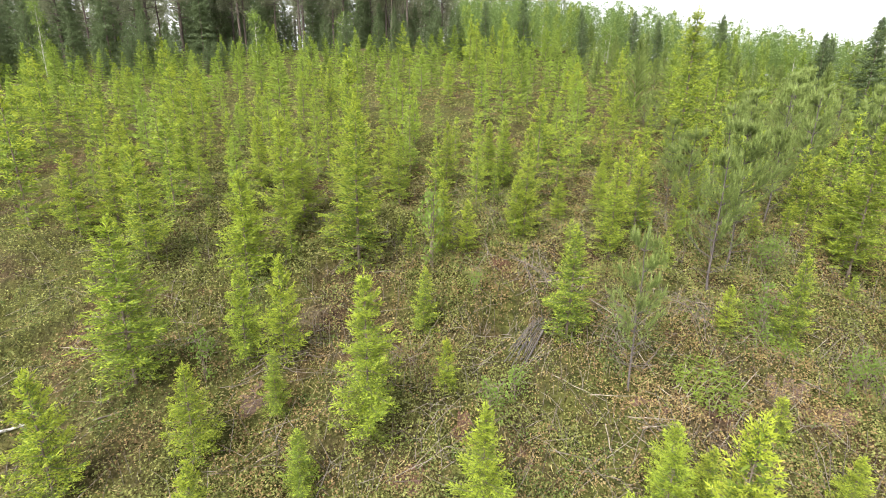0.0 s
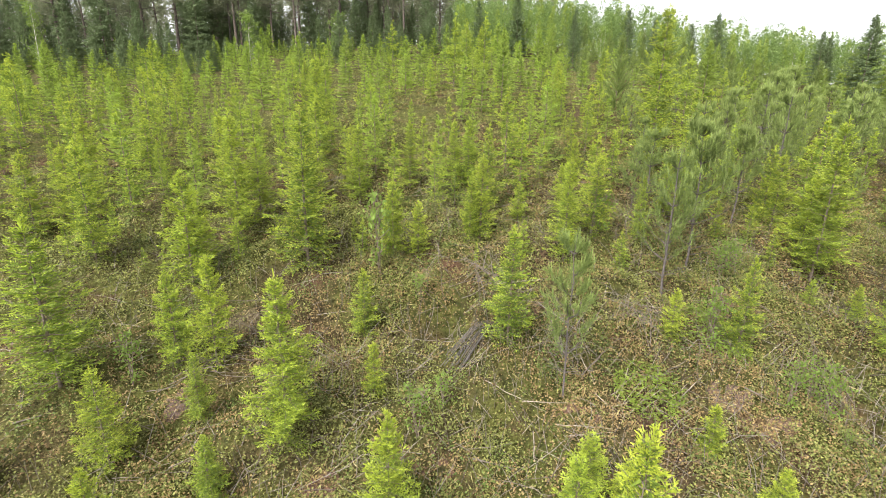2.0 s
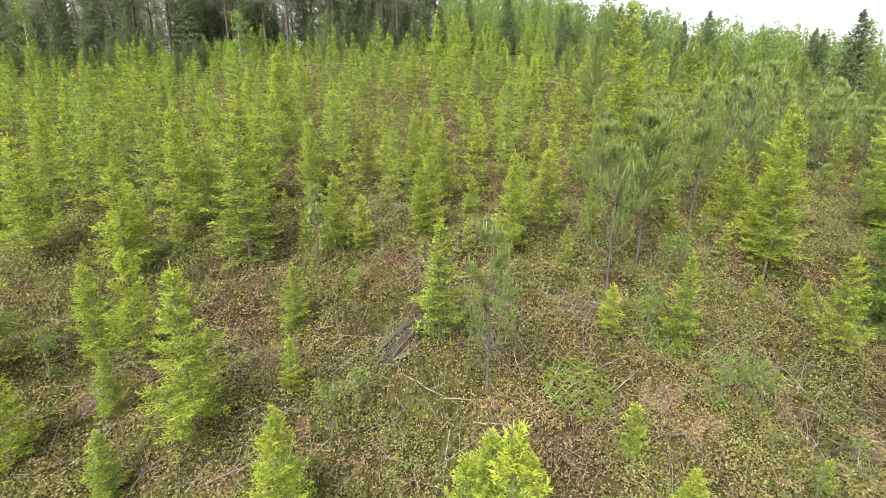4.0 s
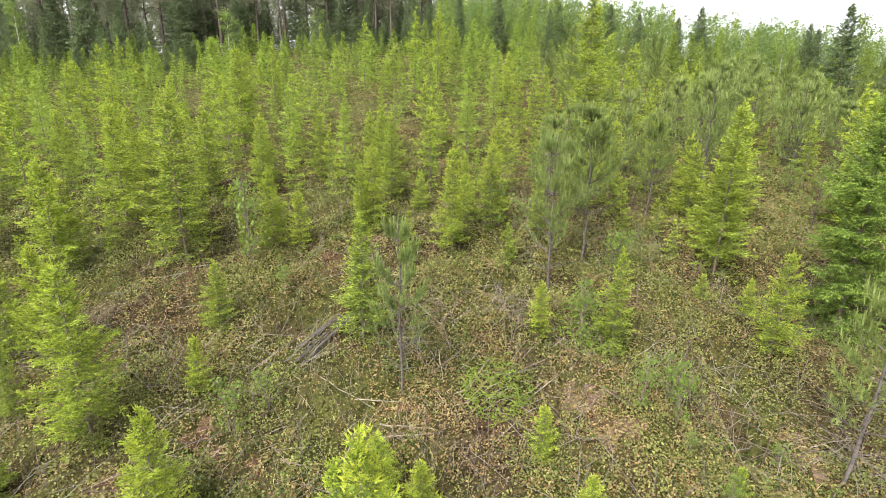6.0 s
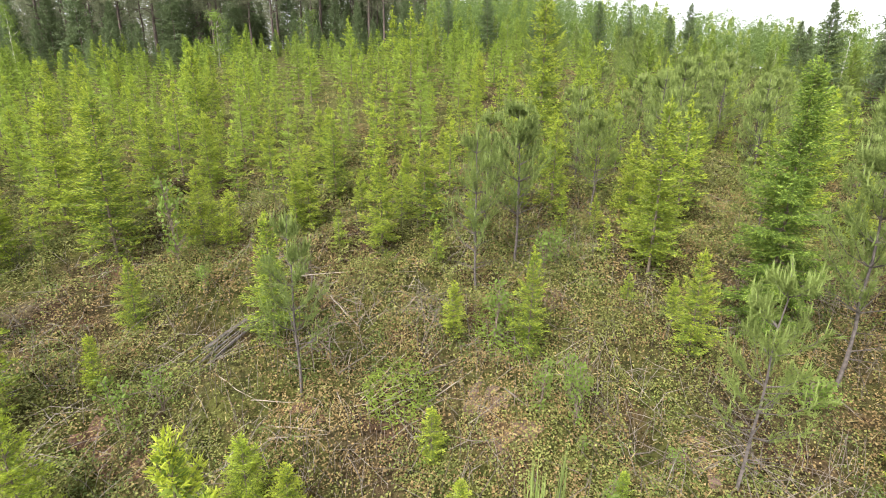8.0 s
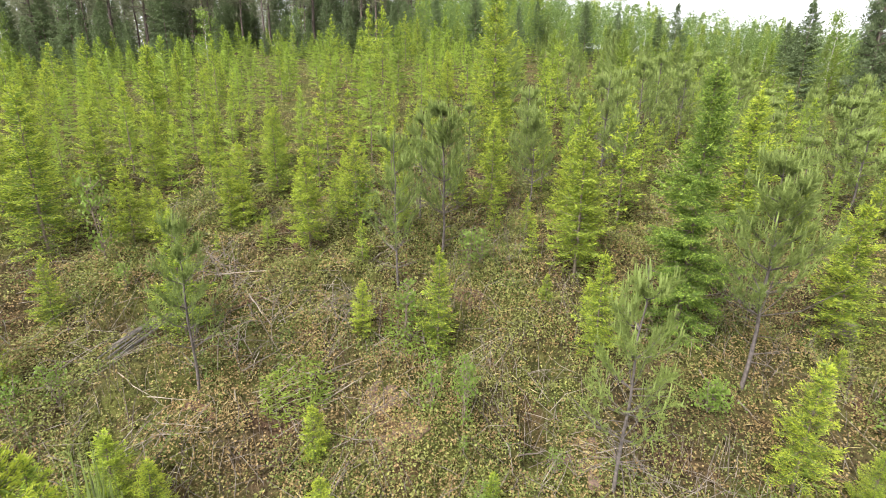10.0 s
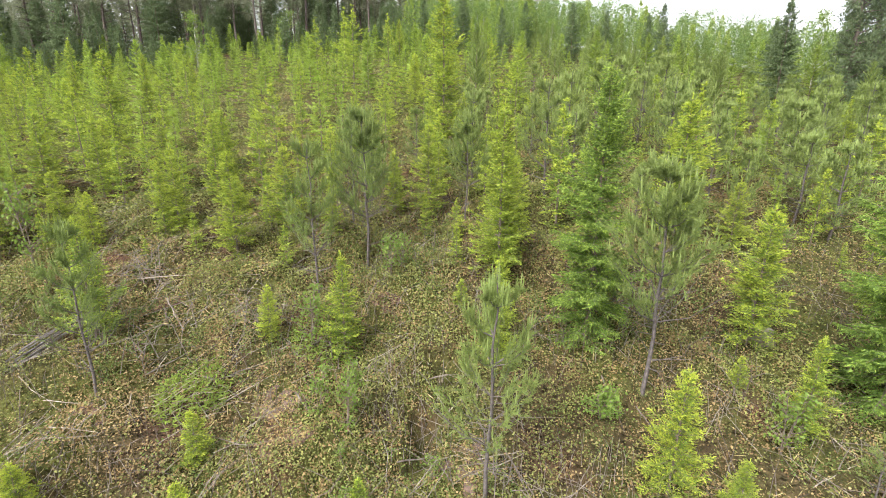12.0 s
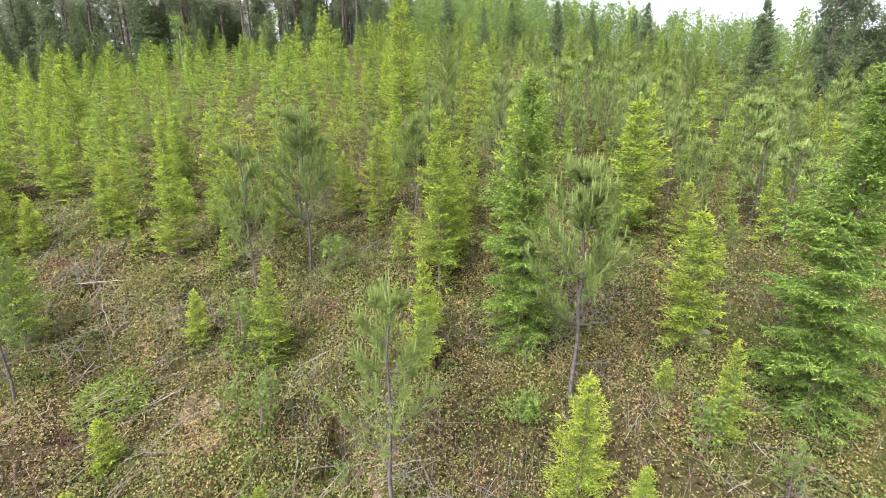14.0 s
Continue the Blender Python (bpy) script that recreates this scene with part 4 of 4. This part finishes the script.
SOIL_LOOKS = [(SAND, "bare sandy soil patch with dry litter in the undergrowth"), (PINK_SOIL, "pinkish bare soil with dead twigs"), (RED_SOIL, "small hollow of bare reddish soil"), (RED_SOIL, "reddish bare soil beside a fallen branch"), (PINK_SOIL, "pinkish bare soil at the foot of a pine"), (RED_SOIL, "reddish litter-covered soil behind a sapling"), (RED_SOIL, "reddish brown soil among felled branches"), (RED_SOIL, "rust-brown dead brushwood litter on the soil"), (PINK_SOIL, "pinkish brown bare soil between spruces"), (RED_SOIL, "rust-red bare soil beside low green shrubs"), (RED_SOIL, "dark reddish bare soil under a yellow-green spruce"), (PINK_SOIL, "pinkish bare soil beside a dark rut")]
for k, (spot, look_of) in enumerate(zip(SOIL, SOIL_LOOKS)):
    soil_patch(spot[0], spot[1], spot[2] * 0.8, spot[3] * 0.8, look_of[0], k + 1, look_of[1])


def litter_on_soil(name, seed, each, mat, leaf, slim, label, category):
    """Crumbs, small dead leaves and bits of stalk that cover the bare patches."""
    s = Sprays(seed)
    rng = s.rng
    for a, b, c, d in SOIL:
        n = int(each * c * d / 0.15)
        x, y = a + rng.normal(0, 0.62, n) * c, b + rng.normal(0, 0.62, n) * d
        v = rng.normal(0, 1, (n, 3)) * (1, 1, 0.35)
        v = v / np.linalg.norm(v, axis=1, keepdims=True) * (leaf * rng.uniform(0.4, 1.4, n))[:, None]
        side = np.cross(v, rng.normal(0, 0.6, (n, 3)) + (0, 0, 1.0))
        side = side / np.linalg.norm(side, axis=1, keepdims=True) * (np.linalg.norm(v, axis=1) * slim)[:, None]
        s.add(np.stack([x, y, ground_z(x, y) + rng.uniform(0.015, 0.07, n)], 1), v, side, 0)
    return tagged(new(name, s.mesh(name, [mat])), label, category, kind="stuff")


litter_on_soil("soil_litter", 78, 700, DRY_LEAF, 0.032, 0.40, "small reddish dead leaves scattered on bare soil", "leaf litter")
litter_on_soil("soil_straw", 79, 80, STRAW, 0.12, 0.035, "dead grass stalks scattered on bare soil", "grass")
litter_on_soil("soil_sprouts", 80, 170, UNDER_LEAF, 0.035, 0.40, "few green sprouts on bare soil", "undergrowth")


def twig_litter():
    rng, rods = np.random.default_rng(81), Rods(3)
    for k in range(4800):
        y = 2.6 + 13 * rng.random() ** 1.4
        x = rng.uniform(-5, 14) + rng.uniform(-0.7, 0.7) * y
        if patches(np.array([x]), np.array([y]), 1.1, 21)[0] < 0.36:
            continue
        a, L = rng.uniform(0, 3.14), rng.uniform(0.2, 0.9)
        dx, dy, tilt = np.cos(a) * L, np.sin(a) * L, rng.normal(0, 0.10) * L
        z0, z1 = float(ground_z(x, y)) + rng.uniform(0.02, 0.12), float(ground_z(x + dx, y + dy)) + rng.uniform(0.02, 0.12)
        bow = rng.normal(0, 0.06 * L, 2)
        rods.add([(x, y, z0), (x + dx / 2 + bow[0], y + dy / 2 + bow[1], (z0 + z1) / 2 + abs(tilt)), (x + dx, y + dy, z1 + max(0, tilt))], (0.006, 0.005, 0.002))
    return tagged(new("twig_litter", rods.mesh("twig_litter", DEAD_WOOD)), "thin grey dead twigs strewn over the floor", "twigs", kind="stuff")


twig_litter()


def fallen_branch(x0, y0, x1, y1, r, mat, seed, label, lift=0.05):
    """A felled stem lying from one end to the other, with short side twigs."""
    rng = np.random.default_rng(seed)
    t = np.linspace(0, 1, 7)
    L = math.hypot(x1 - x0, y1 - y0)
    x = x0 + (x1 - x0) * t + rng.normal(0, 0.012 * L, 7)
    y = y0 + (y1 - y0) * t + rng.normal(0, 0.012 * L, 7)
    z = np.maximum(ground_z(x, y) + 0.5 * r, np.interp(t, (0, 1), (ground_z(x0, y0) + lift, ground_z(x1, y1) + lift)))
    line = np.stack([x, y, z], 1)
    root = new("fallen_branch")
    root.location = (float(x0), float(y0), float(ground_z(x0, y0)))
    root.empty_display_size = 0.1
    shift = np.array(root.location)
    stem = Rods(7)
    stem.add(line - shift, r * (1 - 0.65 * t))
    new("stem", stem.mesh("branch_stem", mat)).parent = root
    for k in range(int(2 + 2 * L)):
        twig, i = Rods(4), rng.integers(1, 6)
        d = (line[-1] - line[0]) / L * 0.6 + rng.normal(0, 0.6, 3)
        d[2] = abs(d[2]) * 0.5
        q = line[i] - shift
        twig.add([q, q + d * rng.uniform(0.06, 0.22)], (r * 0.4, r * 0.15))
        new("side_twig", twig.mesh("branch_twig", mat)).parent = root
    return tagged(root, label, "fallen branch", "felled branches on the clearing floor")


PALE, GREY = "pale barkless fallen branch lying on the undergrowth", "grey dead fallen branch lying among leaves"
STICKS_LEFT = [
    (2.45, 6.43, 3.24, 6.36), (5.03, 6.67, 5.66, 7.13), (4.90, 7.07, 5.46, 7.40), (3.65, 6.66, 3.77, 6.43), (2.97, 5.75, 3.72, 5.90), (1.63, 5.56, 2.28, 5.47),
    (2.56, 5.94, 2.47, 5.17), (3.04, 8.56, 3.70, 7.94), (3.11, 8.36, 3.44, 7.95), (4.01, 6.63, 4.62, 7.53), (5.73, 8.63, 6.32, 8.56), (3.55, 7.10, 4.21, 7.68),
    (4.40, 7.96, 5.03, 8.47), (-6.73, 7.41, -6.04, 7.17), (-5.14, 5.88, -4.71, 6.06), (3.64, 7.55, 3.73, 6.89), (2.06, 9.05, 3.58, 9.25),
]
STICKS_RIGHT = [
    (4.85, 6.52, 5.31, 6.90), (5.03, 8.56, 5.96, 8.47), (4.65, 8.53, 4.38, 8.09), (10.84, 7.64, 11.02, 6.77), (13.26, 6.17, 14.23, 6.60), (13.89, 6.81, 13.97, 6.63),
    (14.88, 7.05, 15.24, 6.89), (12.50, 10.41, 13.40, 10.69), (2.90, 5.97, 3.67, 5.95), (4.67, 6.98, 5.13, 7.20), (8.88, 6.15, 9.51, 6.24), (8.77, 5.92, 9.51, 6.24),
    (11.31, 7.28, 11.48, 6.92), (5.21, 8.80, 5.45, 7.93), (6.55, 10.07, 7.52, 9.09), (7.07, 9.92, 7.66, 9.43), (1.87, 6.66, 2.82, 6.32), (8.29, 6.55, 8.59, 6.19),
    (7.80, 6.06, 8.27, 6.34), (7.04, 7.75, 7.60, 8.04), (9.15, 8.70, 9.40, 8.17), (6.13, 6.82, 6.48, 6.47),
]
for k, ends in enumerate(STICKS_LEFT + STICKS_RIGHT):
    pale = k % 3 != 2
    fallen_branch(*ends, 0.008 + 0.005 * (k * 7 % 3) / 2, PALE_WOOD if pale else DEAD_WOOD, 300 + k, PALE if pale else GREY, 0.03 + 0.02 * (k % 4))


fallen_branch(-6.75, 5.62, -6.18, 5.95, 0.035, BIRCH_BARK, 399, "white birch log lying beside young spruces", 0.08)


def brush_pile(x, y, radius, n, seed, label, mat, aim=None, green=0):
    """Felled thin stems thrown on one another; green: needles still on them."""
    rng, root = np.random.default_rng(seed), new("brush_pile")
    z = float(ground_z(x, y))
    root.location = (x, y, z)
    root.empty_display_size = 0.1
    for k in range(n):
        a = aim + rng.normal(0, 0.22) if aim is not None else rng.uniform(0, 3.14)
        L, c = radius * rng.uniform(0.8, 2.0), rng.normal(0, radius * 0.4, 2)
        t = np.linspace(-0.5, 0.5, 5)
        px, py = c[0] + np.cos(a) * L * t, c[1] + np.sin(a) * L * t
        pz = ground_z(x + px, y + py) - z + 0.03 + rng.uniform(0, 0.22) * np.exp(-(px ** 2 + py ** 2) / radius ** 2) + rng.normal(0, 0.02, 5)
        rods = Rods(4)
        rods.add(np.stack([px, py, pz], 1), 0.005 * (1.1 - t))
        new("stick", rods.mesh("pile_stick", mat)).parent = root
    if green:
        s = Sprays(seed)
        a, r = rng.uniform(0, 6.28, green), radius * np.sqrt(rng.random(green))
        px, py = np.cos(a) * r, np.sin(a) * r
        pz = ground_z(x + px, y + py) - z + rng.uniform(0.02, 0.25, green)
        s.add(np.stack([px, py, pz], 1), rng.normal(0, 0.06, (green, 3)) * (1, 1, 0.5), 0.010, 0)
        new("needles", s.mesh("pile_needles", [NEEDLE])).parent = root
    return tagged(root, label, "brush pile")


def stick_bundle(x0, y0, x1, y1, n, seed, label):
    """Cut thin stems thrown down side by side, fanning out at the lower end."""
    rng, root = np.random.default_rng(seed), new("stick_bundle")
    root.location = (x0, y0, float(ground_z(x0, y0)))
    root.empty_display_size = 0.1
    along = np.array([x1 - x0, y1 - y0])
    across = np.array([-along[1], along[0]]) / np.hypot(*along)
    for k in range(n):
        t = np.linspace(rng.uniform(-0.15, 0.15), rng.uniform(0.85, 1.15), 5)
        w = rng.uniform(-1, 1) * (0.22 - 0.12 * t) + rng.normal(0, 0.008, 5)
        px, py = x0 + along[0] * t + across[0] * w, y0 + along[1] * t + across[1] * w
        pz = ground_z(px, py) + 0.03 + rng.uniform(0, 0.08) + 0.10 * np.clip(t, 0, 1) + rng.normal(0, 0.01, 5)
        rods = Rods(4)
        rods.add(np.stack([px, py, pz], 1) - np.array(root.location), 0.009 - 0.004 * t)
        new("stick", rods.mesh("bundle_stick", GREY_STICK if k % 4 else DEAD_WOOD)).parent = root
    return tagged(root, label, "stick bundle")


stick_bundle(1.35, 7.15, 2.05, 8.05, 18, 401, "bundle of dark grey dead sticks thrown side by side")
brush_pile(4.90, 8.25, 0.75, 26, 402, "tangle of felled grey branches on the clearing floor", DEAD_WOOD)
brush_pile(3.45, 8.35, 0.6, 14, 403, "tangle of thin felled branches", DEAD_WOOD)
brush_pile(6.25, 8.00, 0.6, 16, 404, "felled spruce branches with green needles still on", DEAD_WOOD, None, 1500)
brush_pile(4.55, 6.75, 0.55, 10, 405, "felled spruce top with green needles on the floor", PALE_WOOD, 0.6, 1300)
brush_pile(-2.70, 7.26, 0.7, 22, 406, "heap of dead brown brushwood under a young spruce", DEAD_WOOD, 0.1)
brush_pile(3.2, 7.6, 0.5, 14, 407, "criss-cross dead grey twigs on brown litter", DEAD_WOOD)
brush_pile(11.7, 9.4, 0.8, 24, 408, "dark felled brushwood beside a young pine", DEAD_WOOD)
brush_pile(14.3, 6.5, 0.6, 14, 409, "purplish dead sticks under a large spruce", DEAD_WOOD)
brush_pile(9.0, 6.1, 0.6, 12, 410, "dead pine branches lying at the foot of a pine", DEAD_WOOD)
brush_pile(2.2, 9.4, 0.8, 22, 411, "thin dead branches strewn over brown litter", DEAD_WOOD)


def stump(x, y, r, h, label):
    root = new("tree_stump")
    root.location = (x, y, float(ground_z(x, y)))
    root.empty_display_size = 0.1
    side, top = Rods(12), Rods(12)
    side.add([(0, 0, -0.05), (0, 0, 0.03), (0, 0, h * 0.5), (0, 0, h)], (r * 1.5, r * 1.2, r * 1.02, r))
    top.add([(0, 0, h - 0.005), (0, 0, h + 0.006), (0, 0, h + 0.006)], (r * 0.97, r * 0.93, 0.001))
    new("bark", side.mesh("stump_bark", DEAD_WOOD)).parent = root
    new("cut_face", top.mesh("stump_top", PALE_WOOD)).parent = root
    return tagged(root, label, "tree stump")


stump(14.03, 8.92, 0.16, 0.22, "old grey tree stump sawn low beside a spruce")
